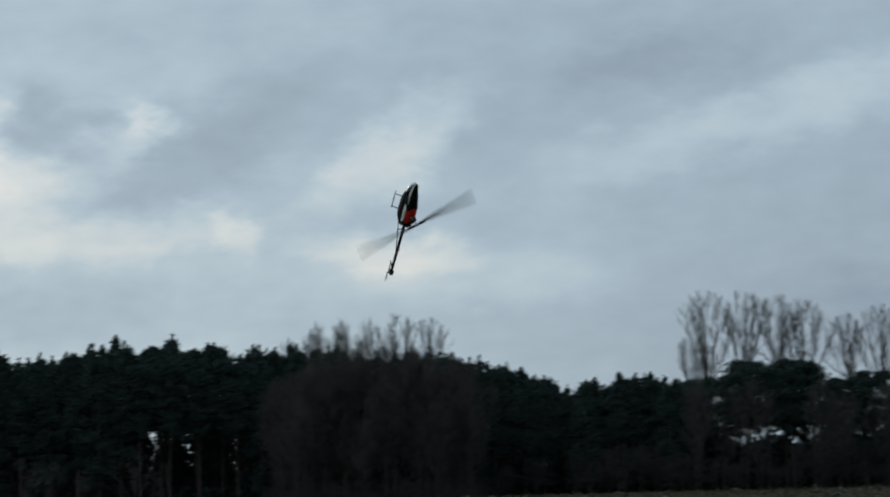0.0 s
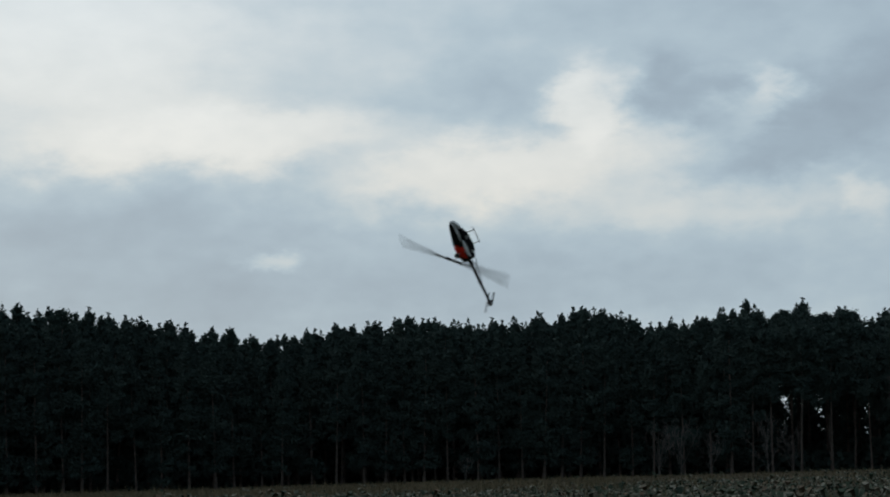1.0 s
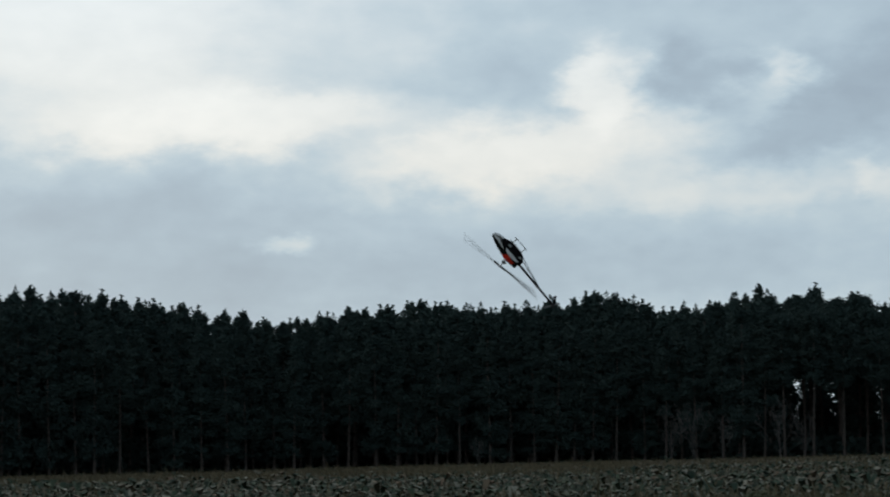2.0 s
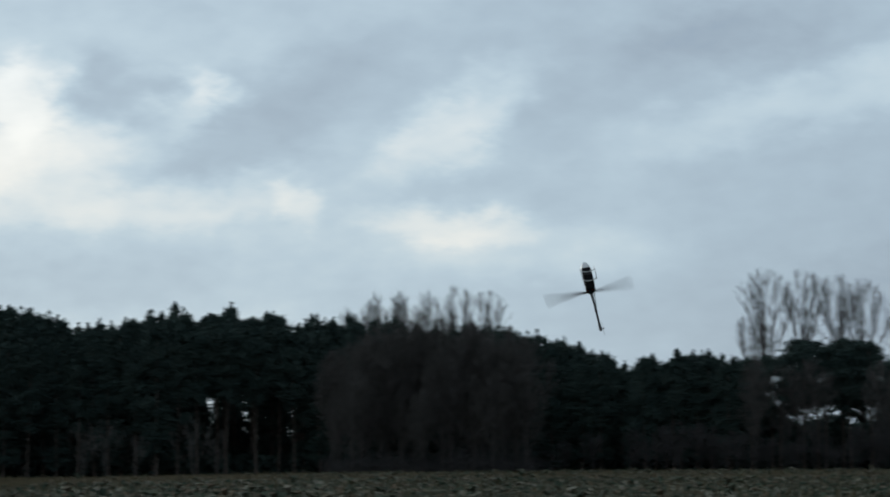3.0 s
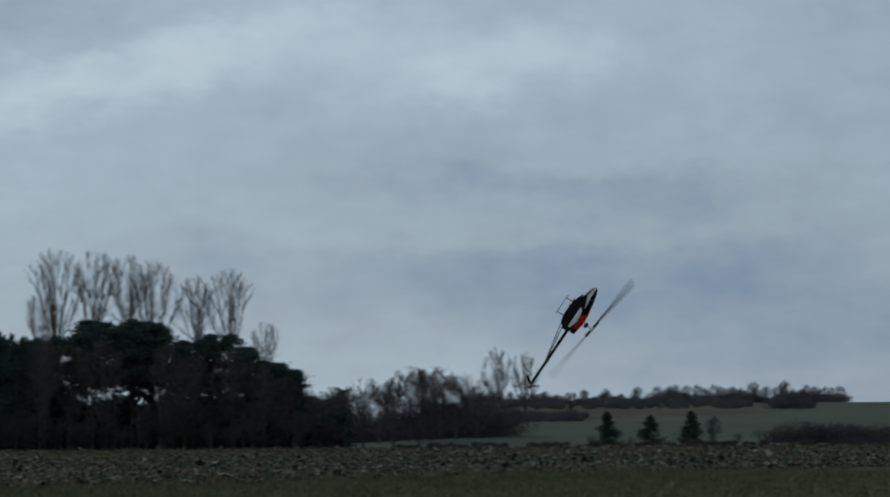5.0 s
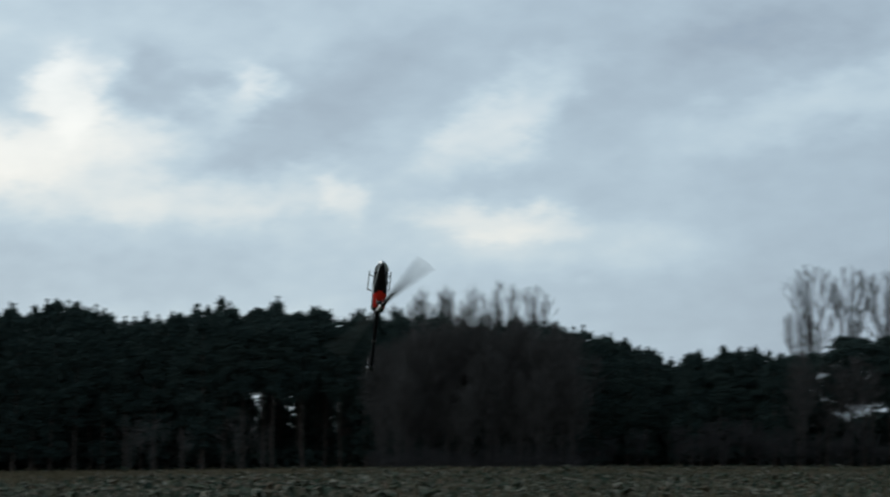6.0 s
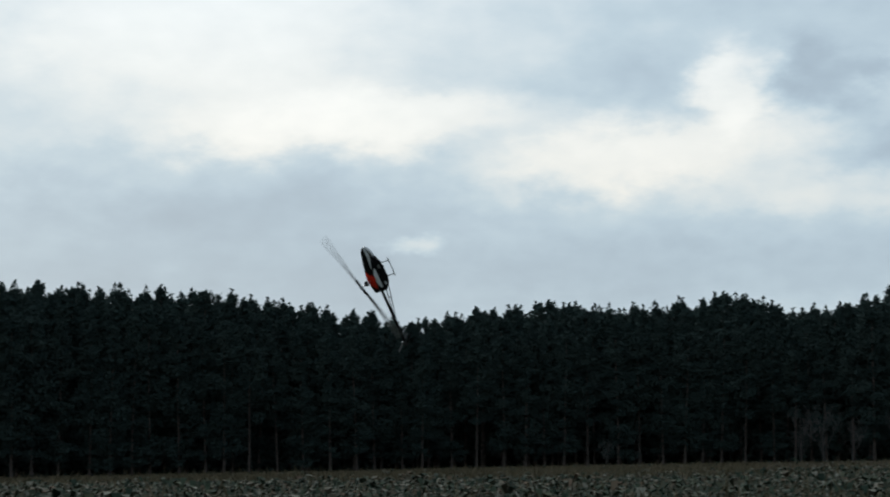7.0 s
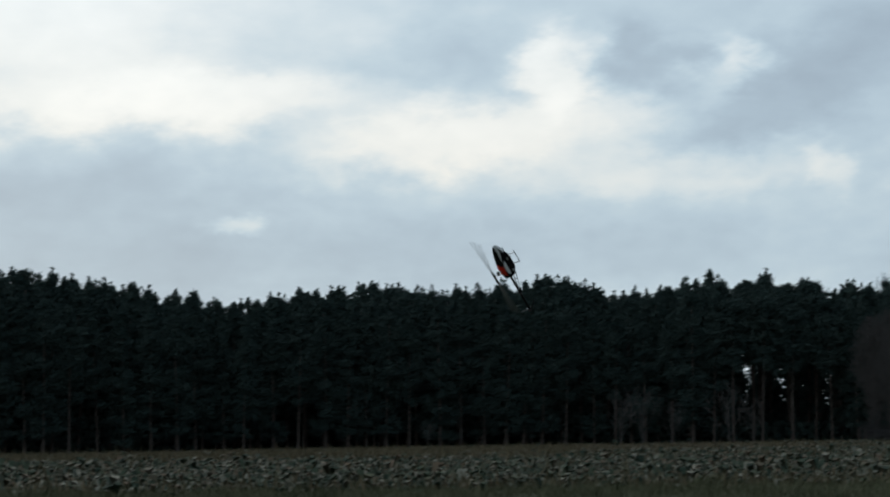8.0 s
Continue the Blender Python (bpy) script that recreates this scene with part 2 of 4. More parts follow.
def ground_material():
    mat = bpy.data.materials.new("field_soil_and_grass")
    ns, ln = nodes_of(mat)
    out, bsdf = ns.new("ShaderNodeOutputMaterial"), ns.new("ShaderNodeBsdfPrincipled")
    ln.new(bsdf.outputs[0], out.inputs[0])
    bsdf.inputs["Roughness"].default_value, bsdf.inputs["Specular IOR Level"].default_value = 0.95, 0.1
    tc = ns.new("ShaderNodeTexCoord")

    def noise_tex(scale, detail=6.0):
        n = ns.new("ShaderNodeTexNoise")
        ln.new(tc.outputs["Object"], n.inputs["Vector"])
        n.inputs["Scale"].default_value, n.inputs["Detail"].default_value = scale, detail
        return n.outputs["Fac"]

    def ramp_of(value, colors):
        r = ns.new("ShaderNodeValToRGB")
        r.color_ramp.elements[0].color, r.color_ramp.elements[1].color = (*colors[0], 1), (*colors[-1], 1)
        r.color_ramp.elements[0].position, r.color_ramp.elements[1].position = 0.3, 0.7
        ln.new(value, r.inputs[0])
        return r.outputs[0]

    def mixed(fac, a, b):
        m = ns.new("ShaderNodeMix")
        m.data_type = "RGBA"
        ln.new(fac, m.inputs[0])
        ln.new(a, m.inputs[6])
        ln.new(b, m.inputs[7])
        return m.outputs[2]

    def edge(value, lo, hi):
        r = ns.new("ShaderNodeMapRange")
        r.interpolation_type = "SMOOTHSTEP"
        ln.new(value, r.inputs[0])
        r.inputs[1].default_value, r.inputs[2].default_value = lo, hi
        return r.outputs[0]

    soil = ramp_of(noise_tex(0.5), [(0.035, 0.029, 0.02), (0.065, 0.053, 0.036)])
    grass = ramp_of(noise_tex(0.3), [(0.038, 0.048, 0.027), (0.09, 0.098, 0.054)])
    winter = ramp_of(noise_tex(0.02), [(0.052, 0.070, 0.052), (0.080, 0.092, 0.064)])
    sep = ns.new("ShaderNodeSeparateXYZ")
    ln.new(tc.outputs["Object"], sep.inputs[0])
    dot = ns.new("ShaderNodeVectorMath")
    dot.operation = "DOT_PRODUCT"
    ln.new(tc.outputs["Object"], dot.inputs[0])
    dot.inputs[1].default_value = (-0.4, 1.0, 0.0)
    ragged = ns.new("ShaderNodeMath")
    ragged.operation = "MULTIPLY_ADD"
    ln.new(noise_tex(0.12), ragged.inputs[0])
    ragged.inputs[1].default_value = 14.0
    ln.new(dot.outputs["Value"], ragged.inputs[2])
    col = mixed(edge(ragged.outputs[0], 69.0, 75.0), grass, soil)
    far = ns.new("ShaderNodeVectorMath")
    far.operation = "LENGTH"
    ln.new(tc.outputs["Object"], far.inputs[0])
    beside = ns.new("ShaderNodeVectorMath")
    beside.operation = "DOT_PRODUCT"
    ln.new(tc.outputs["Object"], beside.inputs[0])
    beside.inputs[1].default_value = (0.9, -0.436, 0.0)
    both = ns.new("ShaderNodeMath")
    both.operation = "MULTIPLY"
    ln.new(edge(far.outputs["Value"], 372.0, 392.0), both.inputs[0])
    ln.new(edge(beside.outputs["Value"], -6.0, 6.0), both.inputs[1])
    col = mixed(both.outputs[0], col, winter)
    heath = ramp_of(noise_tex(0.06), [(0.050, 0.043, 0.034), (0.105, 0.088, 0.062)])
    inside = ns.new("ShaderNodeVectorMath")
    inside.operation = "DOT_PRODUCT"
    ln.new(tc.outputs["Object"], inside.inputs[0])
    inside.inputs[1].default_value = (-0.807, 0.591, 0.0)
    ragged_far = ns.new("ShaderNodeMath")
    ragged_far.operation = "MULTIPLY_ADD"
    ln.new(noise_tex(0.03), ragged_far.inputs[0])
    ragged_far.inputs[1].default_value = 90.0
    ln.new(far.outputs["Value"], ragged_far.inputs[2])
    slope = ns.new("ShaderNodeMath")
    slope.operation = "MULTIPLY"
    ln.new(edge(ragged_far.outputs[0], 632.0, 648.0), slope.inputs[0])
    ln.new(edge(inside.outputs["Value"], -6.0, 12.0), slope.inputs[1])
    col = mixed(slope.outputs[0], col, heath)
    ln.new(col, bsdf.inputs["Base Color"])
    b = ns.new("ShaderNodeBump")
    ln.new(noise_tex(3.0), b.inputs["Height"])
    b.inputs["Strength"].default_value, b.inputs["Distance"].default_value = 0.6, 0.15
    ln.new(b.outputs[0], bsdf.inputs["Normal"])
    return mat


# ---- helpers for meshes ----
rng = np.random.default_rng(7)


def mesh_of(name, verts, faces, mats, smooth=False, index=None):
    me = bpy.data.meshes.new(name)
    me.from_pydata(np.asarray(verts).tolist(), [], [list(map(int, f)) for f in faces])
    for m in (mats if isinstance(mats, (list, tuple)) else [mats]):
        me.materials.append(m)
    if index is not None:
        me.polygons.foreach_set("material_index", index)
    if smooth:
        me.polygons.foreach_set("use_smooth", [True] * len(me.polygons))
    me.update()
    return me


def under(ob, parent):
    ob.parent = parent
    return ob


def spot(turn, r):
    """The place on the ground at a turn to the left of +y and a distance from the camera's stand."""
    x, y = -math.sin(radians(turn)) * r, math.cos(radians(turn)) * r
    return x, y, float(ground_z(x, y))


def step(v, lo, hi):
    s = np.clip((v - lo) / (hi - lo), 0, 1)
    return s * s * (3 - 2 * s)


def ground_z(x, y):
    """Nearly flat field that dips a little to the left, and a rise of grassland far to the right."""
    r, turn = np.hypot(x, y), np.degrees(np.arctan2(-np.asarray(x, float), y))
    dip = -0.07 * np.clip(turn + 11, 0, 30) * (1 - step(np.abs(turn), 30, 60)) * step(r, 70, 300) * (1 - step(r, 900, 1500))
    rise = 11.0 * step(-turn, 25, 30) * (1 - step(-turn, 100, 140)) * step(r, 395, 780)
    return dip + rise


def cards(centres, normals_up, sizes, aspect=0.6):
    """Small four-cornered leaves at centres, each turned its own way."""
    n = len(centres)
    d = rng.normal(size=(n, 3))
    d[:, 2] += normals_up
    d /= np.linalg.norm(d, axis=1)[:, None]
    s = np.cross(d, rng.normal(size=(n, 3)))
    s /= np.linalg.norm(s, axis=1)[:, None] + 1e-9
    a, b = d * sizes[:, None], s * (sizes * aspect)[:, None]
    v = np.stack([centres - a * 0.6, centres + b * 0.5, centres + a * 0.6, centres - b * 0.5], 1).reshape(-1, 3)
    return v, np.arange(4 * n).reshape(n, 4)


def tufts(centres, sizes, aspect=0.5):
    """Small three-cornered tufts at centres, each turned its own way."""
    n = len(centres)
    d = rng.normal(size=(n, 3)) + [0, 0, 0.5]
    d /= np.linalg.norm(d, axis=1)[:, None]
    s = np.cross(d, rng.normal(size=(n, 3)))
    s /= np.linalg.norm(s, axis=1)[:, None] + 1e-9
    a, b = d * sizes[:, None], s * (sizes * aspect)[:, None]
    v = np.stack([centres - a * 0.4 - b, centres - a * 0.4 + b, centres + a * 0.8], 1).reshape(-1, 3)
    return v, np.arange(3 * n).reshape(n, 3)


def tubes(p, q, rp, rq, sides=4):
    """Open tapered rods from points p to points q."""
    n = len(p)
    d = q - p
    d = d / (np.linalg.norm(d, axis=1)[:, None] + 1e-9)
    ref = np.where(np.abs(d[:, 2:3]) > 0.9, [[1.0, 0, 0]], [[0, 0, 1.0]])
    u = np.cross(d, ref)
    u /= np.linalg.norm(u, axis=1)[:, None]
    w = np.cross(d, u)
    ang = np.arange(sides) * 2 * np.pi / sides
    ring = u[:, None] * np.cos(ang)[None, :, None] + w[:, None] * np.sin(ang)[None, :, None]
    v = np.concatenate([p[:, None] + ring * rp[:, None, None], q[:, None] + ring * rq[:, None, None]], 1)
    k = np.arange(sides)
    f = np.stack([k, (k + 1) % sides, (k + 1) % sides + sides, k + sides], 1)
    return v.reshape(-1, 3), (f[None] + (np.arange(n) * 2 * sides)[:, None, None]).reshape(-1, 4)


def joined(*pieces):
    vs, fs, o = [], [], 0
    for v, f in pieces:
        vs.append(v)
        fs.extend([q + o for q in f])
        o += len(v)
    return np.concatenate(vs), fs


# ---- ground ----
def build_ground():
    radii = np.concatenate([[0.0], np.geomspace(4, 60, 10), np.linspace(66, 380, 54), np.linspace(390, 900, 40), np.geomspace(960, 4800, 12)])
    turns = np.radians(np.concatenate([np.linspace(-60, 30, 121), np.linspace(34, 296, 60)]))
    x, y = -np.outer(radii, np.sin(turns)), np.outer(radii, np.cos(turns))
    v = np.stack([x, y, ground_z(x, y)], -1).reshape(-1, 3)
    nr, nt = len(radii), len(turns)
    f = [(i * nt + j, (i + 1) * nt + j, (i + 1) * nt + (j + 1) % nt, i * nt + (j + 1) % nt) for i in range(nr - 1) for j in range(nt)]
    f = [(0, *q[1:3]) if q[0] < nt else q for q in f]
    ob = new("ground", mesh_of("ground", v, f, ground_material(), smooth=True))
    tagged(ob, "flat winter field with a rough grass edge", "ground", kind="structure")


build_ground()


def scatter(n, lo, hi, left=17.0, right=-42.0):
    """n places over the sector in view between two distances, evenly by area."""
    r = np.sqrt(rng.uniform(lo**2, hi**2, n))
    a = np.radians(rng.uniform(right, left, n))
    x, y = -np.sin(a) * r, np.cos(a) * r
    return x, y


def build_crops():
    """Rosettes of broad leaves, one stuff object: too many to count."""
    xs, ys = [], []
    for n, lo, hi in ((30000, 58, 130), (19000, 130, 200), (7000, 200, 335)):
        x, y = scatter(n, lo, hi)
        xs.append(x), ys.append(y)
    x, y = np.concatenate(xs), np.concatenate(ys)
    keep = (y - 0.4 * x + rng.normal(0, 2.0, len(x))) > 66
    # on the left the far half of the field has gone over to dry grass
    keep &= rng.random(len(x)) > 0.8 * step(np.hypot(x, y) + 3.0 * np.minimum(0, -x), 120, 165)
    x, y = x[keep], y[keep]
    n, leaves = len(x), 5
    r = np.hypot(x, y)
    size = rng.uniform(0.10, 0.25, n) * (1 + 0.35 * step(r, 130, 300))
    size *= np.where(rng.random(n) > 0.96, 1.7, 1.0)
    a = (rng.uniform(0, 2 * np.pi, n)[:, None] + np.arange(leaves) * 2 * np.pi / leaves + rng.normal(0, 0.3, (n, leaves))).ravel()
    s = np.repeat(size, leaves) * rng.uniform(0.7, 1.25, n * leaves)
    base = np.repeat(np.stack([x, y, ground_z(x, y)], 1), leaves, 0)
    out = np.stack([np.cos(a), np.sin(a), 0 * a], 1)
    side = np.stack([-np.sin(a), np.cos(a), 0 * a], 1)
    up = np.array([[0, 0, 1.0]])
    lift = rng.uniform(0.3, 1.6, len(a))[:, None]
    s1 = s[:, None]
    mid, tip = base + out * s1 * 0.55 + up * s1 * lift * 0.8, base + out * s1 * 1.05 + up * s1 * lift * 0.65
    w = side * s1 * 0.32
    v = np.stack([base - w * 0.3, base + w * 0.3, mid + w, mid - w, tip + w * 0.35, tip - w * 0.35], 1).reshape(-1, 3)
    k = np.arange(len(a))[:, None] * 6
    f = np.concatenate([k + [[0, 1, 2, 3]], k + [[3, 2, 4, 5]]])
    ob = new("crop_plants", mesh_of("crop_plants", v, f, BEET, smooth=True))
    tagged(ob, "low leafy crop plants with frosted withering leaves", "crop", kind="stuff")


def blades(x, y, height, width, lean=0.35):
    n = len(x)
    base = np.stack([x, y, ground_z(x, y) - 0.01], 1)
    a = rng.uniform(0, 2 * np.pi, n)
    side = np.stack([np.cos(a), np.sin(a), 0 * a], 1) * width[:, None]
    tip = base + np.stack([rng.normal(0, lean, n) * height, rng.normal(0, lean, n) * height, height], 1)
    mid = base * 0.5 + tip * 0.5
    v = np.stack([base - side, base + side, mid + side * 0.7, mid - side * 0.7, tip], 1).reshape(-1, 3)
    k = np.arange(n)[:, None] * 5
    return v, [*(k + [[0, 1, 2, 3]]), *(k + [[3, 2, 4]])]


def build_weeds():
    x1, y1 = scatter(60000, 190, 340)
    x2, y2 = scatter(16000, 80, 200)
    x3, y3 = scatter(60000, 54, 108)
    k3 = np.abs(y3 - 0.4 * x3 - 66) < rng.gamma(2.0, 0.7, len(x3))
    x, y = np.concatenate([x1, x2, x3[k3]]), np.concatenate([y1, y2, y3[k3]])
    x5, y5 = scatter(42000, 125, 330, 17.0, -4.0)
    x, y = np.concatenate([x, x5]), np.concatenate([y, y5])
    x4, y4 = scatter(5000, 318, 336)
    x, y = np.concatenate([x, x4]), np.concatenate([y, y4])
    # weeds stand in drifts
    drift = np.array([noise.noise((a * 0.05, b * 0.03, 3.0)) for a, b in zip(x, y)])
    keep = (drift + rng.normal(0, 0.25, len(x)) > -0.12 - 0.25 * step(y, 190, 330)) & (y - 0.4 * x > 63)
    x, y = x[keep], y[keep]
    h = rng.uniform(0.2, 0.6, len(x)) * (1 + 1.0 * (rng.random(len(x)) > 0.93))
    h *= 1 - 0.45 * step(np.hypot(x, y), 180, 300)
    v, f = blades(x, y, h, rng.uniform(0.015, 0.045, len(x)))
    tagged(new("dry_weeds", mesh_of("dry_weeds", v, f, WEEDS)), "withered brown weeds between the crop rows", "weeds", kind="stuff")


def build_grass():
    x, y = scatter(170000, 46, 105)
    clump = np.array([noise.noise((a * 0.25, b * 0.12, 9.0)) for a, b in zip(x, y)])
    keep = (y - 0.4 * x + 5 * clump) < 67.5
    x, y, clump = x[keep], y[keep], clump[keep]
    h = rng.uniform(0.07, 0.18, len(x)) * (1 + 1.6 * np.clip(clump, 0, 1))
    v, f = blades(x, y, h, rng.uniform(0.01, 0.022, len(x)), 0.5)
    tagged(new("meadow_grass", mesh_of("meadow_grass", v, f, GRASS)), "rough dark green grass along the field edge", "grass", kind="stuff")


def build_tussocks():
    """Pale tufts of long grass on the rough strip, and two dark weed clumps that stand out of it."""
    x, y = scatter(8000, 50, 108)
    keep = np.abs(y - 0.4 * x - 62) < rng.gamma(1.6, 4.0, len(x))
    x, y = x[keep], y[keep]
    n, k = len(x), 22
    size = np.repeat(rng.uniform(0.5, 1.3, n), k)
    xx = np.repeat(x, k) + rng.normal(0, 0.12, n * k) * size
    yy = np.repeat(y, k) + rng.normal(0, 0.12, n * k) * size
    v, f = blades(xx, yy, rng.uniform(0.12, 0.32, n * k) * size, rng.uniform(0.008, 0.018, n * k), 0.45)
    tagged(new("grass_tufts", mesh_of("grass_tufts", v, f, GRASS)), "pale uneven tufts of long grass", "grass", kind="stuff")
    for turn, r, wide in ((-6.67, 66, 0.42), (-11.1, 70, 0.36), (-15.0, 77, 0.3)):
        x0, y0, z0 = spot(turn, r)
        c = rng.normal(size=(420, 3)) * [wide * 0.5, wide * 0.5, 0.1] + [0, 0, 0.16]
        c = c[c[:, 2] > 0.0]
        ob = new("weed_clump", mesh_of("weed_clump", *cards(c, 0.4, rng.uniform(0.06, 0.14, len(c)), 0.5), GRASS))
        ob.location = (x0, y0, z0)
        tagged(ob, "dark leafy weed clump in the rough grass", "weed", kind="stuff")


build_crops()
build_tussocks()
build_weeds()
build_grass()


# ---- trees ----
def pine_pieces(h, bare, radius, kind, branches, per_clump, trunk_r, card=0.25):
    """Trunk and crown of a conifer: boughs that end in flat clumps of needles; kind is tall, round or spruce."""
    zs = np.linspace(0, h * 0.97, 9)
    wob = np.cumsum(rng.normal(0, 0.07, (9, 2)), 0) * np.linspace(0, 1, 9)[:, None]
    pts = np.column_stack([wob, zs])
    rad = trunk_r * (1 - 0.88 * zs / h) + 0.02
    rad[0] *= 1.25
    trunk = tubes(pts[:-1], pts[1:], rad[:-1], rad[1:], 7)
    t = np.sort(rng.uniform(0, 1, branches)) ** 0.9
    z = h * (bare + (0.985 - bare) * t)
    if kind == "spruce":
        prof, rise = (1 - t) ** 1.1 + 0.03, -0.30 + 0.75 * t
    elif kind == "round":
        prof, rise = (0.6 + 0.4 * np.minimum(1, t / 0.4)) * np.sqrt(np.clip(1 - t**2.6, 0, 1)) + 0.03, 0.0 + 0.35 * t
    else:
        prof, rise = (0.65 + 0.35 * np.minimum(1, t / 0.3)) * np.clip(1 - t**1.7, 0, 1) ** 1.05 + 0.03, -0.05 + 0.8 * t
    length = radius * prof * rng.uniform(0.5, 1.2, branches)
    rise = rise + rng.normal(0, 0.12, branches)
    a = rng.uniform(0, 2 * np.pi, branches)
    d = np.stack([np.cos(a), np.sin(a), rise], 1)
    p = np.stack([np.interp(z, zs, pts[:, 0]), np.interp(z, zs, pts[:, 1]), z], 1)
    q = p + d * length[:, None]
    limb = tubes(p, q, 0.02 + 0.03 * (1 - t), 0 * t + 0.012, 3)
    # dead stubs below the crown
    m = 8
    za = rng.uniform(0.5 * bare * h, bare * h, m)
    aa = rng.uniform(0, 6.28, m)
    pp = np.stack([0 * za, 0 * za, za], 1)
    stub = tubes(pp, pp + np.stack([np.cos(aa), np.sin(aa), 0.1 + 0 * aa], 1) * rng.uniform(0.4, 1.2, m)[:, None], 0 * za + 0.025, 0 * za + 0.008, 3)
    c, s = [], []
    for frac, share in ((0.5, 0.5), (0.78, 0.9), (1.0, 1.0)):
        cc = p + (q - p) * frac
        k = max(2, int(per_clump * share))
        spread = (0.5 * card + 0.13 * length)[:, None, None]
        c.append((cc[:, None] + rng.normal(size=(branches, k, 3)) * spread * [1.1, 1.1, 0.7]).reshape(-1, 3))
        s.append(rng.uniform(0.5, 1.25, branches * k) * card)
    # the leader's upright candles
    k = 2 * per_clump
    u = rng.random(k)
    c.append(np.column_stack([rng.normal(0, 1, (k, 2)) * (0.9 * card * (1 - u) + 0.04)[:, None] + pts[-1, :2], (0.93 + 0.08 * u) * h]))
    s.append(rng.uniform(0.6, 1.2, k) * card)
    leaf = tufts(np.concatenate(c), np.concatenate(s))
    return joined(trunk, stub), joined(limb, leaf)


def pine(name, needles, label, *size):
    trunk, crown = pine_pieces(*size)
    top = new(name)
    under(new("trunk", mesh_of("trunk", *trunk, BARK, smooth=True)), top)
    under(new("crown", mesh_of("crown", *crown, needles)), top)
    return tagged(top, label, "pine tree" if "pine" in name else "conifer", "trees of the pine forest")


def place(kind, used, turn, r, scale, spin=None):
    """The tree itself the first time, a copy of it from then on."""
    x, y, z = spot(turn, r)
    m = pose(x, y, z - 0.05, rng.normal(0, 1.2), rng.normal(0, 1.2), rng.uniform(0, 360) if spin is None else spin)
    if id(kind) in used:
        ob = copy_thing(kind, m)
    else:
        used.add(id(kind))
        ob = kind
        ob.matrix_basis = m
    ob.scale = (scale, scale, scale * float(rng.uniform(0.97, 1.03)))
    return ob


used = set()
# height of the forest's outline above the field, by turn from the camera's stand
OUTLINE_TURN = (-19.8, -18.9, -17.6, -17.0, -16.4, -15.4, -14.3, -10.8, -9.6, -8.0, -6.8, -5.9, -4.5, -3.8, -3.1, -1.4, 1.2, 2.3, 3.5, 4.3, 5.6, 7.4, 8.0, 10.3, 12.6, 15.5, 18.0)
OUTLINE_UP = (2.15, 2.35, 2.3, 2.1, 2.5, 2.8, 2.95, 3.2, 3.15, 3.45, 3.45, 3.25, 3.05, 3.3, 3.4, 3.15, 3.2, 3.1, 2.95, 2.9, 3.1, 3.35, 3.5, 3.6, 3.65, 3.5, 3.5)


def edge_distance(turn):
    """How far off the forest's edge stands."""
    return 345.0 - 25.0 * float(step(turn, -5, 15))


def tall_at(turn, r):
    return r * math.tan(radians(float(np.interp(turn, OUTLINE_TURN, OUTLINE_UP)))) + EYE - spot(turn, r)[2]


H0 = 20.0
FOREST = [
    pine("pine_tree", NEEDLES, "tall dark green forest pine with slender trunk", H0, 0.08, 2.9, "tall", 120, 34, 0.17, 0.27),
    pine("pine_tree", NEEDLES, "tall dark green forest pine with rounded crown", H0, 0.12, 3.0, "round", 120, 34, 0.20, 0.27),
    pine("pine_tree", NEEDLES, "tall dark green forest pine with uneven crown", H0, 0.06, 2.7, "tall", 110, 36, 0.18, 0.27),
    pine("pine_tree", NEEDLES, "slim dark green forest pine with pointed top", H0, 0.07, 2.5, "tall", 110, 36, 0.16, 0.27),
    pine("pine_tree", NEEDLES, "dark forest pine with a bare lower trunk", H0, 0.36, 2.7, "tall", 90, 38, 0.15, 0.27),
    pine("pine_tree", NEEDLES, "tall forest pine with long bare trunk and high crown", H0, 0.50, 2.7, "round", 80, 38, 0.16, 0.27),
]


def at_slit(turn, width):
    """Where daylight shows low between the trunks."""
    return min(abs(turn + 7.6), abs(turn + 8.4), abs(turn + 9.35)) < width


def build_forest():
    for row in range(3):
        turn = 17.5 - 0.3 * (row % 2)
        while turn > -17.3:
            r = edge_distance(turn) + 5.0 * row + rng.uniform(-1.2, 1.2)
            tall = tall_at(turn, r) * (0.80 + 0.05 * row + 0.12 * rng.random() ** 1.3)
            if at_slit(turn, 0.10):
                turn -= 0.2
                continue
            gap = at_slit(turn, 0.34)
            bare = rng.random() < (0.55 if -2.5 < turn < 4.5 else 0.16)
            place(FOREST[5 if gap else 4 if bare else int(rng.integers(0, 4))], used, turn, r, tall / H0)
            turn -= rng.uniform(0.40, 0.70)


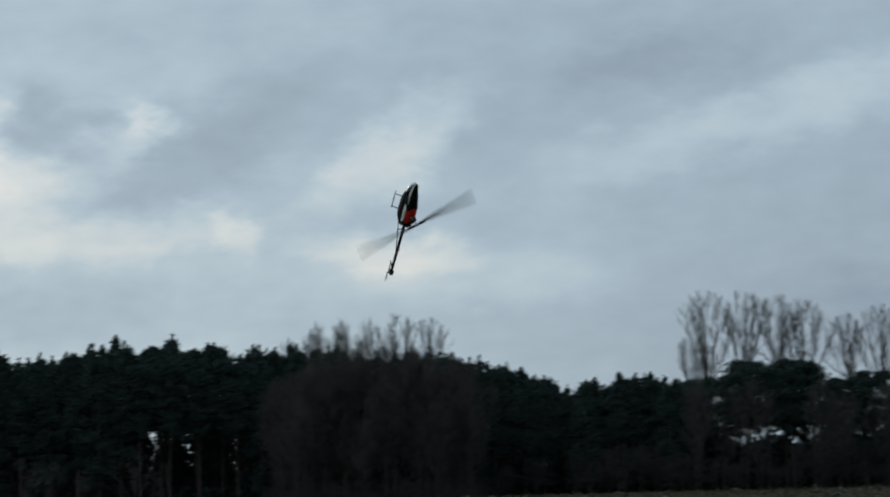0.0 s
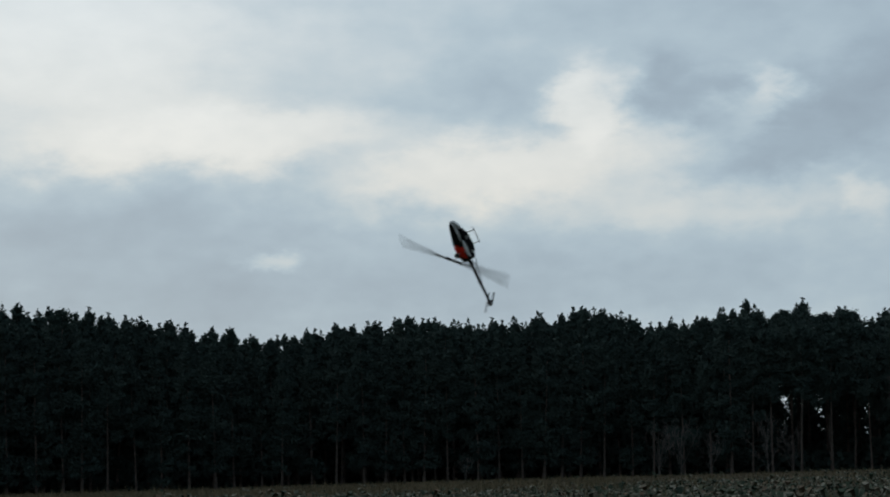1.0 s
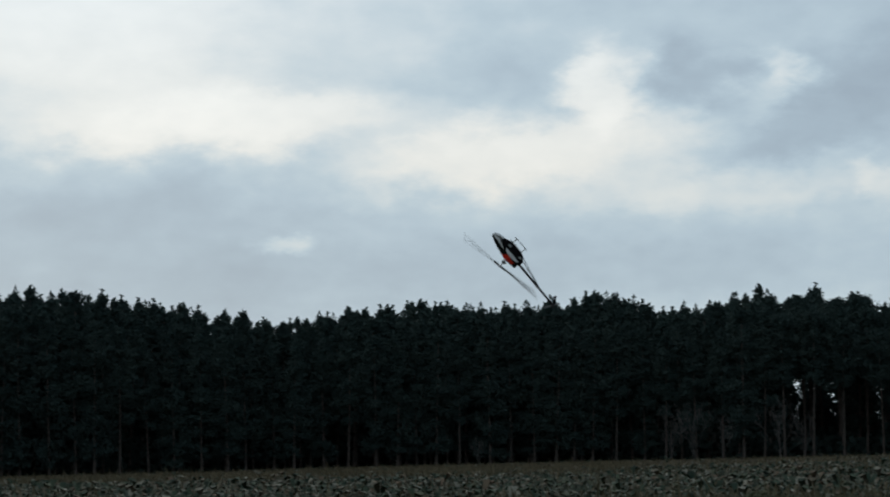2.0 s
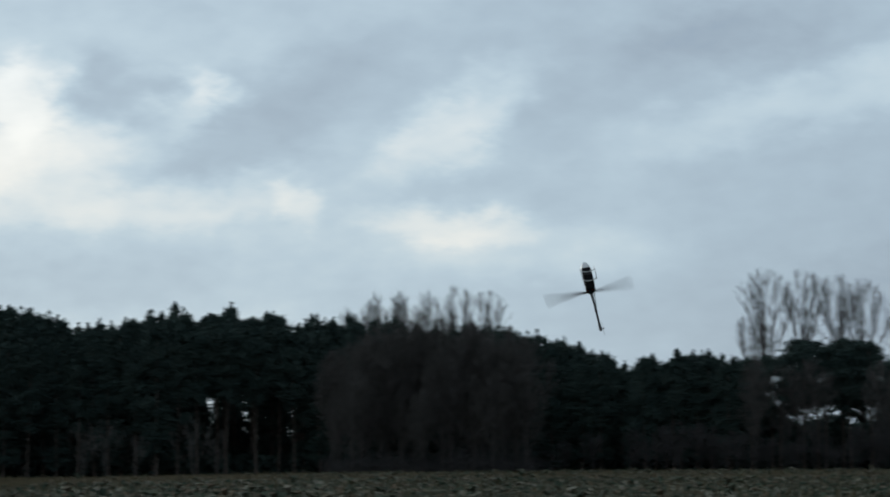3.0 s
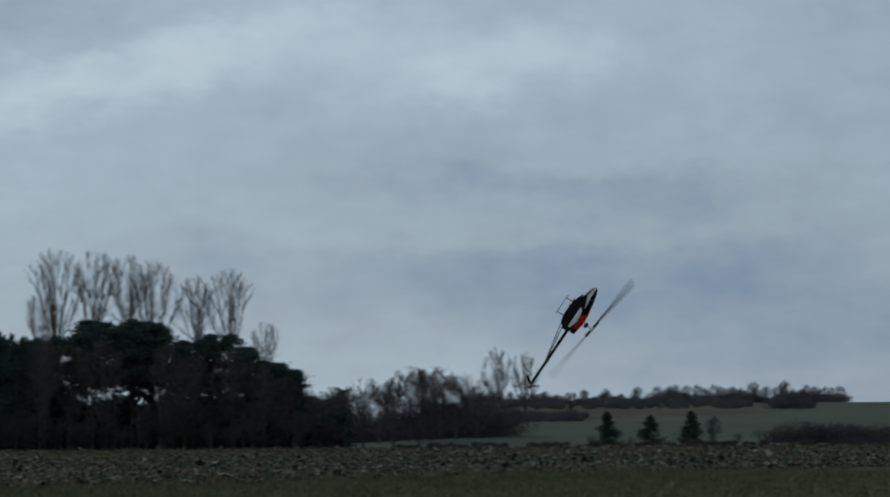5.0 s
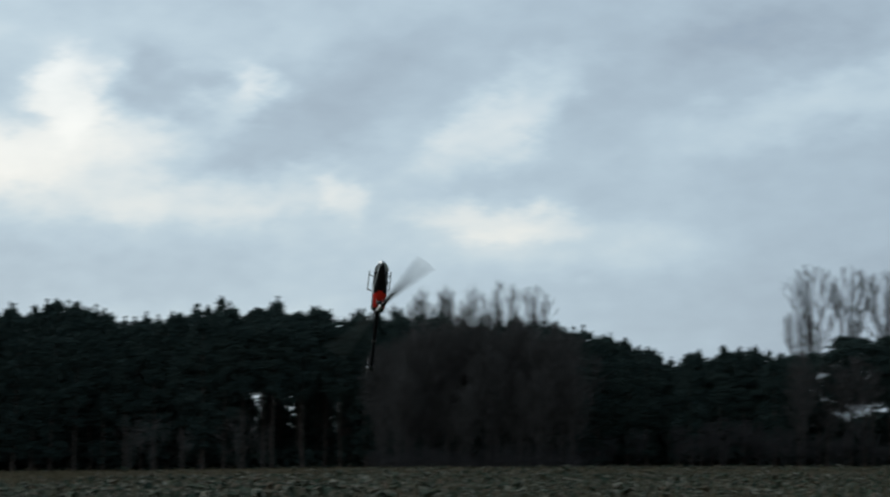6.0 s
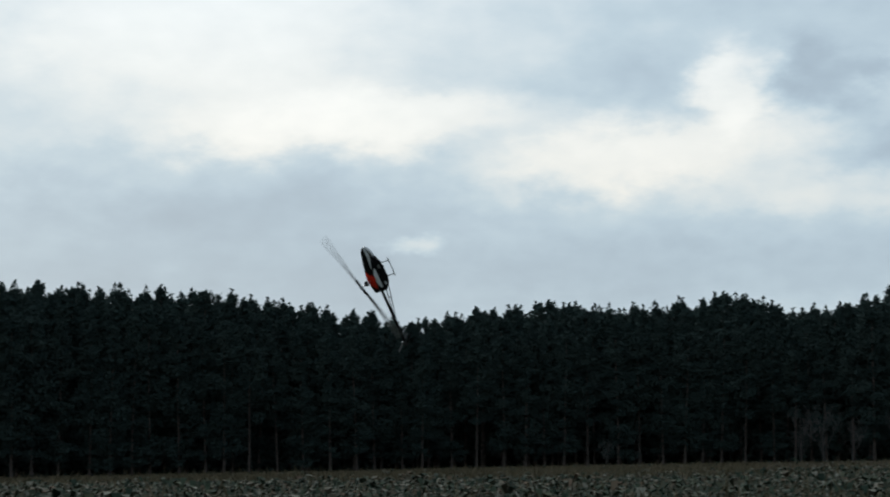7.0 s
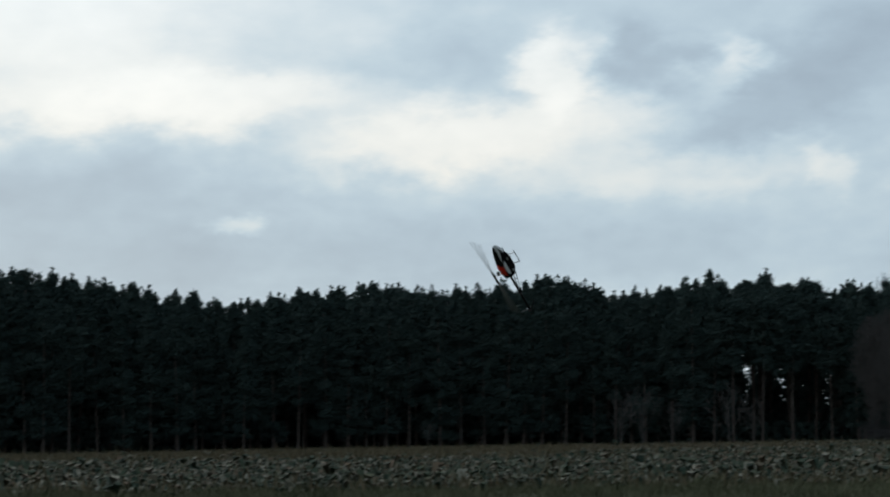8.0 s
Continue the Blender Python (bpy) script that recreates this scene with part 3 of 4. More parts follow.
def build_back_woods():
    """The depth of the forest behind its edge, trees past counting."""
    tr, cr = [], []
    kinds = [pine_pieces(H0, b, w, p, 74, 14, 0.17, 0.36) for b, p, w in ((0.16, "tall", 2.8), (0.12, "tall", 3.0), (0.18, "tall", 2.4), (0.50, "tall", 2.8))]
    for row in range(7):
        turn = 18.5
        while turn > -19.6:
            r = edge_distance(turn) + 15 + 6.0 * row + rng.uniform(-2, 2)
            tall = tall_at(turn, r) * (0.935 + 0.10 * rng.random() ** 1.5)
            gap = at_slit(turn, 0.34)
            if not (gap and row > 3) and not at_slit(turn, 0.10):
                x, y, z = spot(turn, r)
                s, a = tall / H0, rng.uniform(0, 6.28)
                m = np.array([[math.cos(a), -math.sin(a), 0], [math.sin(a), math.cos(a), 0], [0, 0, 1]]) * s
                t, c = kinds[3 if gap else int(rng.integers(0, 3))]
                tr.append((t[0] @ m.T + (x, y, z), t[1]))
                cr.append((c[0] @ m.T + (x, y, z), c[1]))
            turn -= rng.uniform(0.32, 0.58)
    top = new("pine_woods")
    under(new("trunks", mesh_of("trunks", *joined(*tr), BARK)), top)
    under(new("crowns", mesh_of("crowns", *joined(*cr), NEEDLES)), top)
    tagged(top, "dense dark pine wood behind the forest edge", "woods", kind="stuff")


def build_undergrowth():
    """Dark young growth that closes the wood behind the trunks, low where daylight comes through."""
    pts = []
    for turn in np.arange(19.0, -26.6, -0.09):
        low = at_slit(turn, 0.09)
        for r0, h in ((9 if turn < -3 or turn > 5 else 20, 2.4 if turn > -19 else 5.0), (22, 3.6), (30, 4.5 if low else 9.0), (62, 5.4 * rng.uniform(0.8, 1.1) if low else 12.5)):
            if turn < -19.6:
                r0, h = r0 * 0.35 + 4, min(h, 7.6) * rng.uniform(0.75, 1.05)
            x, y, z = spot(turn, edge_distance(turn) + r0 + rng.uniform(-3, 3))
            n = int(24 * h)
            h = h * rng.uniform(0.8, 1.1)
            c = np.column_stack([x + rng.normal(0, 0.35 if low else 0.5, n), y + rng.normal(0, 1.5, n), z + h * rng.uniform(0, 1, n) ** 1.1])
            pts.append(c)
    c = np.concatenate(pts)
    ob = new("undergrowth", mesh_of("undergrowth", *tufts(c, rng.uniform(0.4, 0.9, len(c))), NEEDLES))
    tagged(ob, "dark young growth under the forest pines", "undergrowth", kind="stuff")


build_forest()
build_back_woods()
build_undergrowth()


def branch_pieces(h, limbs, wide, counts, trunk_r, fork=0.25, steep=0.42, low=0.45, twig=0.011, lift=0.12):
    """A leafless tree: limbs that bend upwards into an egg-shaped crown, each a plume of ever finer steep twigs."""
    P, Q, A, B = [], [], [], []

    def rods(p, q, r0, r1):
        P.append(p), Q.append(q), A.append(np.broadcast_to(r0, len(p))), B.append(np.broadcast_to(r1, len(p)))

    centre, half = 0.5 * (1 + low) * h, 0.5 * (1 - low) * h
    zt = np.linspace(0, 0.80 * h, 7)
    stem = np.column_stack([np.cumsum(rng.normal(0, 0.006 * h, (7, 2)), 0) * np.linspace(0, 1, 7)[:, None], zt])
    rs = np.maximum(trunk_r * (1 - 1.05 * zt / h), 0.03)
    rods(stem[:-1], stem[1:], rs[:-1], rs[1:])
    # limbs: from the stem out to the crown's rim, bending up
    n = limbs
    az = np.arange(n) * 2.4 + rng.normal(0, 0.25, n)
    reach = np.sqrt((np.arange(n) + 0.6) / n) 
    z0 = h * (fork + (0.55 - fork) * (1 - reach) * rng.uniform(0.5, 1.1, n))
    e = np.column_stack([np.cos(az), np.sin(az)]) * (reach * wide * h * rng.uniform(0.8, 1.0, n))[:, None]
    ez = centre + half * np.sqrt(np.clip(1 - (reach * 0.88) ** 2, 0.02, 1)) * rng.uniform(0.88, 1.0, n)
    s0 = np.column_stack([np.interp(z0, zt, stem[:, 0]), np.interp(z0, zt, stem[:, 1]), z0])
    s2 = np.column_stack([e, ez])
    s1 = np.column_stack([s0[:, :2] + 0.56 * (e - s0[:, :2]), z0 + 0.48 * (ez - z0)])
    k = 7
    u = np.linspace(0, 1, k + 1)[None, :, None]
    path = s0[:, None] * (1 - u) ** 2 + s1[:, None] * 2 * u * (1 - u) + s2[:, None] * u**2
    path[:, 1:-1] += rng.normal(0, 0.0045 * h, (n, k - 1, 3))
    r = trunk_r * 0.38 * (1 - 0.9 * np.linspace(0, 1, k + 1))
    for i in range(k):
        rods(path[:, i], path[:, i + 1], r[i], r[i + 1])
    base = np.concatenate([path[:, :-1].reshape(-1, 3), stem[2:-1]])
    tip = np.concatenate([path[:, 1:].reshape(-1, 3), stem[3:]])
    span = np.concatenate([np.repeat(np.linalg.norm(s2 - s0, axis=1), k), np.full(len(stem) - 3, 0.4 * h)])
    weight = np.concatenate([np.tile(np.linspace(0.1, 1.0, k), n), np.full(len(stem) - 3, 0.7)])
    thick = trunk_r * 0.085
    for level, count in enumerate(counts):
        total = count * (n if level == 0 else len(base) // 2)
        pick = rng.choice(len(base), total, p=weight / weight.sum())
        f = rng.random(total)[:, None]
        o = base[pick] * (1 - f) + tip[pick] * f
        d = tip[pick] - base[pick]
        d /= np.linalg.norm(d, axis=1)[:, None] + 1e-9
        side = rng.normal(size=(total, 3))
        side -= d * (side * d).sum(1)[:, None]
        side /= np.linalg.norm(side, axis=1)[:, None]
        d = d + side * steep * rng.uniform(0.5, 1.3, total)[:, None] + [0, 0, lift]
        d /= np.linalg.norm(d, axis=1)[:, None]
        length = span[pick] * rng.uniform(0.2, 0.42, total) * (1.0 if level else 0.8)
        # no twig leaves the egg of the crown by much
        ax = np.array([wide * h, wide * h, half]) * 1.04
        oo, dd = (o - [0, 0, centre]) / ax, d / ax
        qa, qb, qc = (dd * dd).sum(1), (oo * dd).sum(1), (oo * oo).sum(1) - 1
        disc = qb * qb - qa * qc
        room = np.where(disc > 0, (-qb + np.sqrt(np.maximum(disc, 0))) / qa, 0.2)
        length = np.minimum(length, np.maximum(room * rng.uniform(0.8, 1.15, total), 0.25))
        mid = o + d * length[:, None] * 0.5
        d2 = d + rng.normal(0, 0.10, (total, 3)) + [0, 0, 0.6 * lift]
        d2 /= np.linalg.norm(d2, axis=1)[:, None]
        end = mid + d2 * length[:, None] * 0.5
        r0 = max(twig, thick)
        rods(o, mid, r0, max(twig, r0 * 0.75))
        rods(mid, end, max(twig, r0 * 0.75), twig * 0.7)
        base, tip = np.concatenate([o, mid]), np.concatenate([mid, end])
        span, weight = np.concatenate([length, length]), np.concatenate([length, length])
        thick *= 0.4
    return tubes(np.concatenate(P), np.concatenate(Q), np.concatenate(A), np.concatenate(B), 3)


def bare_tree(name, label, category, group, mat, *size, leaves=0, **more):
    limbs = branch_pieces(*size, **more)
    top = new(name)
    # the stem is the first six rods
    under(new("trunk", mesh_of("trunk", limbs[0][:36], limbs[1][:18], mat, smooth=True)), top)
    v, f = limbs[0][36:], limbs[1][18:] - 36
    under(new("crown", mesh_of("crown", v, f, mat)), top)
    if leaves:
        c = v[rng.integers(0, len(v), leaves)] + rng.normal(0, 0.15, (leaves, 3))
        under(new("foliage", mesh_of("foliage", *cards(c, 0.0, rng.uniform(0.10, 0.22, leaves)), DRY_LEAVES)), top)
    return tagged(top, label, category, group)


POPLARS = [
    bare_tree("poplar_tree", "tall leafless poplar with steep grey branches", "tree", "bare poplars", TWIGS, 28.0, 9, 0.16, (15, 6, 6), 0.34, fork=0.51, low=0.48, steep=0.42, twig=0.0085),
    bare_tree("poplar_tree", "tall leafless poplar with fanned grey branches", "tree", "bare poplars", TWIGS, 28.0, 11, 0.19, (14, 6, 6), 0.36, fork=0.49, low=0.46, steep=0.42, twig=0.0085),
]
SLIM_POPLAR = bare_tree("poplar_tree", "slim leafless poplar rising out of the brown thicket", "tree", "bare poplars", TWIGS, 28.0, 6, 0.085, (16, 6, 5), 0.28, fork=0.42, low=0.50, steep=0.42, twig=0.010)
for kind, turn, r, h in ((1, -20.25, 394, 30.2), (0, -21.05, 392, 30.6), (0, -21.8, 396, 30.6), (1, -22.3, 392, 28.4), (0, -23.35, 386, 26.0), (1, -24.05, 388, 26.8), (0, -24.9, 390, 19.0), (0, -19.75, 398, 24.6)):
    place(POPLARS[kind], used, turn, r, h / 28.0)
for turn, h in ((-10.82, 27.6), (-11.1, 28.3), (-11.45, 29.0), (-11.75, 29.3), (-12.1, 29.4), (-12.45, 29.8)):
    place(SLIM_POPLAR, used, turn, 420 + rng.uniform(-4, 4), h / 28.0)
for kind, turn, h in ((0, -13.05, 30.6), (0, -13.85, 29.6)):
    place(POPLARS[kind], used, turn, 422, h / 28.0)

BIRCHES = [bare_tree("bare_tree", "leafless brown tree with dense fine twigs", "tree", "brown leafless thicket", BROWN_TWIGS,
                     20.0, 9, w, (22, 7, 4), 0.13, fork=0.06, low=0.0, steep=0.75, twig=0.014, leaves=900) for w in (0.19, 0.23, 0.27)]
for i in range(24):
    turn = -10.3 - 4.5 * (i + 0.5) / 24 + rng.normal(0, 0.08)
    place(BIRCHES[i % 3], used, turn, 333 + rng.uniform(-5, 5), (1.02 - 0.12 * abs((turn + 12.6) / 2.3) ** 3) * rng.uniform(0.88, 1.0))

for i in range(18):
    turn = -10.3 - 4.6 * (i + 0.5) / 18 + rng.normal(0, 0.1)
    place(BIRCHES[i % 3], used, turn, 327 + rng.uniform(-2, 3), rng.uniform(0.45, 0.8))

# leafless tops that look over the pines
for i, (turn, h) in enumerate(((2.2, 20.6), (1.7, 21.4), (1.35, 22.0), (1.0, 22.4), (0.6, 22.2), (0.2, 22.6), (-0.2, 22.0), (-0.7, 21.4), (4.6, 20.2), (3.3, 20.4), (7.0, 21.8))):
    place(BIRCHES[i % 3], used, turn, 384, h / 20.0)

# the clump of open pines beside the dip in the outline
OPEN = [pine("pine_tree", NEEDLES, "round-headed dark pine with an open bare trunk", 16.0, b, rr, "round", n, 30, 0.17, 0.25) for b, rr, n in ((0.50, 2.5, 74), (0.45, 2.9, 84), (0.40, 2.6, 70))]
CLUMP_TURN = (-25.4, -24.8, -24.2, -23.6, -23.0, -22.4, -21.5, -20.3, -19.8, -18.9, -17.8, -17.2)
CLUMP_UP = (1.55, 1.95, 2.2, 2.35, 2.3, 2.6, 2.7, 2.55, 2.25, 2.5, 2.5, 2.2)
for row in range(3):
    turn = -17.4 - 0.25 * row
    while turn > -25.6:
        r = 342 + 5 * row + rng.uniform(-2, 2)
        tall = (r * math.tan(radians(float(np.interp(turn, CLUMP_TURN, CLUMP_UP)))) + EYE) * rng.uniform(0.88, 1.03)
        if turn > -19.7:
            place(FOREST[int(rng.integers(0, 5))], used, turn, r, tall / H0)
        elif row < 2 or rng.random() < 0.5:
            place(OPEN[int(rng.integers(0, 3))], used, turn, r, tall / 16.0)
        turn -= rng.uniform(0.38, 0.72)

# brown leafless trees that stand before the open pines
for i, (turn, h) in enumerate(((-19.9, 15.0), (-20.5, 14.0), (-21.2, 15.2), (-22.6, 14.6), (-23.2, 13.2), (-24.1, 13.6), (-24.8, 11.5), (-25.3, 10.0))):
    place(BIRCHES[i % 3], used, turn, 338 + rng.uniform(-2, 2), h / 20.0)

SHRUBS = [bare_tree("bare_shrub", "leafless grey-brown shrub at the field edge", "shrub", "shrubs along the field edge", HEDGE,
                    6.0, 9, w, (14, 6, 3), 0.05, fork=0.02, low=-0.1, steep=0.9, twig=0.013, leaves=250) for w in (0.36, 0.46, 0.55)]
for i in range(40):
    turn = -17.0 - 9.6 * (i + 0.5) / 40 + rng.normal(0, 0.1)
    place(SHRUBS[i % 3], used, turn, 334 + rng.uniform(-3, 6), rng.uniform(0.5, 1.15) * (1.0 if turn > -25.0 else 0.85))
for i, (turn, s) in enumerate(((-15.6, 0.7), (-16.2, 0.85), (-27.75, 0.5), (-28.3, 0.42), (-28.6, 0.5), (-32.2, 0.3), (-33.1, 0.25), (-35.5, 0.32), (-36.0, 0.4))):
    place(SHRUBS[i % 3], used, turn, 338, s)
PALE = [bare_tree("bare_shrub", "pale leafless shrub before the dark forest", "shrub", "pale shrubs before the forest", PALE_TWIGS,
                  7.0, 7, w, (8, 4, 3), 0.09, fork=0.04, low=-0.05, steep=0.75, twig=0.010) for w in (0.38, 0.46)]
for i, (turn, s) in enumerate(((-4.75, 1.05), (-5.25, 1.1), (-5.9, 0.85), (-7.2, 1.15), (-7.75, 0.85), (-0.4, 0.5))):
    place(PALE[i % 2], used, turn, 332, s)

# a dark spreading tree alone at the field's end
SPREADING = bare_tree("spreading_tree", "dark leafless tree with low spreading limbs at the field edge", "tree", "", HEDGE,
                      9.6, 10, 0.42, (12, 6, 4), 0.28, fork=0.08, low=-0.05, steep=0.8, twig=0.012, lift=0.06)
place(SPREADING, used, -27.05, 336, 1.0)

# far trees in the twig colour that carries the haze tint
FAN = bare_tree("fan_tree", "leafless far tree with limbs fanned out from its foot", "tree", "far fan-shaped trees", HAZED_TWIGS,
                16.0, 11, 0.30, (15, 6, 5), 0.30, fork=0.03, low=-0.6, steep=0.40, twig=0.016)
ROUND = [bare_tree("round_tree", "round leafless broad tree on the hedge line", "tree", "far hedge trees", HAZED_TWIGS,
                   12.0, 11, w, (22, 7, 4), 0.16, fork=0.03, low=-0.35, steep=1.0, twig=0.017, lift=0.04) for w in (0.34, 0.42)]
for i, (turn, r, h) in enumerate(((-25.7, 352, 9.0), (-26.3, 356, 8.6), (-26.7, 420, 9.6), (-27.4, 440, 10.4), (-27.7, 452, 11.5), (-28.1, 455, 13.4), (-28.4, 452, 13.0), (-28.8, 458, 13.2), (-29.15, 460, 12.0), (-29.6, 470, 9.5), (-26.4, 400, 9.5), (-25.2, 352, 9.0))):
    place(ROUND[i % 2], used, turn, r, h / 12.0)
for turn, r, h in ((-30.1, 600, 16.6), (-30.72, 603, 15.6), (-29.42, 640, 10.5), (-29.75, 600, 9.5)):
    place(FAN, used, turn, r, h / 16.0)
# single bushes along the skyline of the rise
for i in range(62):
    turn = -29.3 - 8.5 * (i + 0.5) / 62 + rng.normal(0, 0.05)
    place(ROUND[i % 2], used, turn, 768 + rng.uniform(-8, 8), (3.9 + 1.4 * math.sin(i * 1.7) * math.sin(i * 0.37) + (1.4 if turn < -33.5 else 0.0)) / 12.0 * rng.uniform(0.85, 1.1))

SPRUCES = [pine("spruce_tree", SPRUCE, "small dark young spruce standing at the field edge", 4.7, 0.03, 2.3, "spruce", 95, 16, 0.07, 0.2),
           pine("spruce_tree", SPRUCE, "small broad young spruce standing at the field edge", 4.5, 0.02, 2.7, "spruce", 95, 16, 0.07, 0.2)]
for i, (turn, s) in enumerate(((-32.6, 1.0), (-33.55, 0.93), (-34.45, 1.0), (-23.2, 0.5), (-21.6, 0.55))):
    tagged(place(SPRUCES[i % 2], used, turn, 345, s), group="young spruces")
place(ROUND[0], used, -34.95, 345, 4.1 / 12.0)


def build_hedges():
    """Far hedges and scrub along the rise, one mass of twigs each."""
    for name, label, places in (
        ("hedgerow", "far dark leafless hedgerow on the grassy rise", [(-29.4 - 8.5 * k / 120, 772 + 6 * math.sin(k), 1.8 + 0.9 * math.sin(k * 0.31) + rng.uniform(-0.5, 0.9) + (0.9 if k > 55 else 0)) for k in range(121)]),
        ("scrub", "brown heath scrub on the slope below the far hedgerow", [(-28.6 - 7.2 * rng.random(), rng.uniform(655, 750), rng.uniform(0.6, 2.4)) for k in range(170)]),
        ("scrub", "low brown scrub between the meadow and the rise", [(-29.5 - 2.6 * k / 40, 585 + 14 * math.sin(k * 1.3), rng.uniform(1.0, 2.4)) for k in range(41)]),
        ("hedgerow", "dark leafless hedgerow beyond the meadow strip", [(-24.8 - 5.5 * k / 60, 486 + 5 * math.sin(k * 1.7), rng.uniform(4.4, 5.8) + (0.6 if k > 34 else 0.0)) for k in range(61)]),
        ("bush", "dark dense bush on the green slope", [(-36.3 - 0.8 * k / 6, 650, rng.uniform(2.6, 3.6)) for k in range(7)]),
        ("scrub", "dense brown scrub at the foot of the thicket", [(-10.3 - 4.7 * k / 34, 329 + 4 * math.sin(k * 2.3), 2.4 + 1.0 * math.sin(k * 1.9)) for k in range(35)]),
        ("scrub", "grey leafless scrub on the lower meadow", [(-36.4 - 2.4 * k / 16, 420 + 4 * math.sin(k * 2), rng.uniform(1.8, 3.8)) for k in range(17)]),
        ("scrub", "low rough growth along the far field edge", [(-27.5 - 11.5 * rng.random(), rng.uniform(337, 350), rng.uniform(0.25, 0.85)) for k in range(130)]),
    ):
        pts = []
        for turn, r, h in places:
            x, y, z = spot(turn, r)
            n = int(340 + 160 * h)
            d = rng.normal(size=(n, 3))
            d *= (rng.random(n) ** 0.40 / np.linalg.norm(d, axis=1))[:, None]
            w = h * rng.uniform(0.6, 1.3)
            pts.append((d * [w, w, h * 0.62] + [x, y, z + h * 0.4])[d[:, 2] > -0.65])
        c = np.concatenate(pts)
        tw = cards(c, 2.2, rng.uniform(0.35, 1.1, len(c)) * (0.5 if r < 360 else 1.0), 0.09)
        # past 580 m the twigs take the colour with haze mixed in
        tagged(new(name, mesh_of(name, *tw, HAZED_TWIGS if r > 580 else HEDGE)), label, "hedge", kind="stuff")


build_hedges()


# ---- the model helicopter ----
BLACK = material("black_gloss_paint", [(0.006, 0.006, 0.007), (0.010, 0.010, 0.011)], 3, 0.35, spec=0.18)
WHITE = material("white_gloss_paint", [(0.70, 0.71, 0.72), (0.80, 0.80, 0.80)], 3, 0.3, coat=0.4)
RED = material("orange_red_paint", [(0.78, 0.022, 0.012), (0.86, 0.04, 0.016)], 3, 0.4, spec=0.3)
CARBON = material("carbon_plate", [(0.006, 0.006, 0.007), (0.014, 0.014, 0.015)], 60, 0.6, spec=0.06)
BLADE = material("blade_gloss", [(0.16, 0.164, 0.17), (0.22, 0.224, 0.23)], 5, 0.35, coat=0.3, spec=0.3)
ALLOY = material("alloy", [(0.35, 0.35, 0.36), (0.5, 0.5, 0.5)], 30, 0.35, metal=1.0)
PLASTIC = material("black_plastic", [(0.012, 0.012, 0.012), (0.02, 0.02, 0.02)], 20, 0.5)
SKID = material("pale_skid_tube", [(0.55, 0.55, 0.56), (0.68, 0.68, 0.69)], 20, 0.4)
BATTERY = material("battery_wrap", [(0.02, 0.02, 0.03), (0.05, 0.05, 0.07)], 15, 0.5)


def part(name, bm, mat, parent, label="", at=None):
    me = bpy.data.meshes.new(name)
    bmesh.ops.recalc_face_normals(bm, faces=bm.faces)
    bm.to_mesh(me)
    bm.free()
    for m in (mat if isinstance(mat, (list, tuple)) else [mat]):
        me.materials.append(m)
    for p in me.polygons:
        p.use_smooth = True
    me.set_sharp_from_angle(angle=radians(35))
    ob = under(new(name, me), parent)
    if at is not None:
        ob.matrix_basis = at
    return tagged(ob, label)


def loft(rings, closed=True):
    bm = bmesh.new()
    rows = [[bm.verts.new(p) for p in ring] for ring in rings]
    n = len(rows[0])
    for a, b in zip(rows, rows[1:]):
        for i in range(n if closed else n - 1):
            bm.faces.new((a[i], a[(i + 1) % n], b[(i + 1) % n], b[i]))
    if closed:
        bm.faces.new(rows[0])
        bm.faces.new(rows[-1])
    return bm


def rod(p, q, r0, r1=None, sides=10):
    p, q = Vector(p), Vector(q)
    m = (q - p).to_track_quat("Z", "Y").to_matrix()
    r1 = r0 if r1 is None else r1
    ring = [Vector((math.cos(2 * math.pi * i / sides), math.sin(2 * math.pi * i / sides), 0)) for i in range(sides)]
    return loft([[p + m @ (v * r0) for v in ring], [q + m @ (v * r1) for v in ring]])


def bent_tube(points, r, sides=8):
    rings = []
    pts = [Vector(p) for p in points]
    for i, p in enumerate(pts):
        d = (pts[min(i + 1, len(pts) - 1)] - pts[max(i - 1, 0)]).normalized()
        m = d.to_track_quat("Z", "Y").to_matrix()
        rings.append([p + m @ Vector((math.cos(2 * math.pi * k / sides) * r, math.sin(2 * math.pi * k / sides) * r, 0)) for k in range(sides)])
    return loft(rings)


def block(x0, x1, y0, y1, z0, z1, bevel=0.006):
    bm = bmesh.new()
    bmesh.ops.create_cube(bm, size=1, matrix=Matrix.LocRotScale(((x0 + x1) / 2, (y0 + y1) / 2, (z0 + z1) / 2), None, (x1 - x0, y1 - y0, z1 - z0)))
    bmesh.ops.bevel(bm, geom=bm.edges[:], offset=bevel, segments=2, affect="EDGES")
    return bm


def plate(outline, y, thick):
    """A flat plate in the helicopter's x-z plane, with bevelled rims."""
    bm = bmesh.new()
    f = bm.faces.new([bm.verts.new((x, y, z)) for x, z in outline])
    ext = bmesh.ops.extrude_face_region(bm, geom=[f])
    bmesh.ops.translate(bm, verts=[v for v in ext["geom"] if isinstance(v, bmesh.types.BMVert)], vec=(0, thick, 0))
    return bm


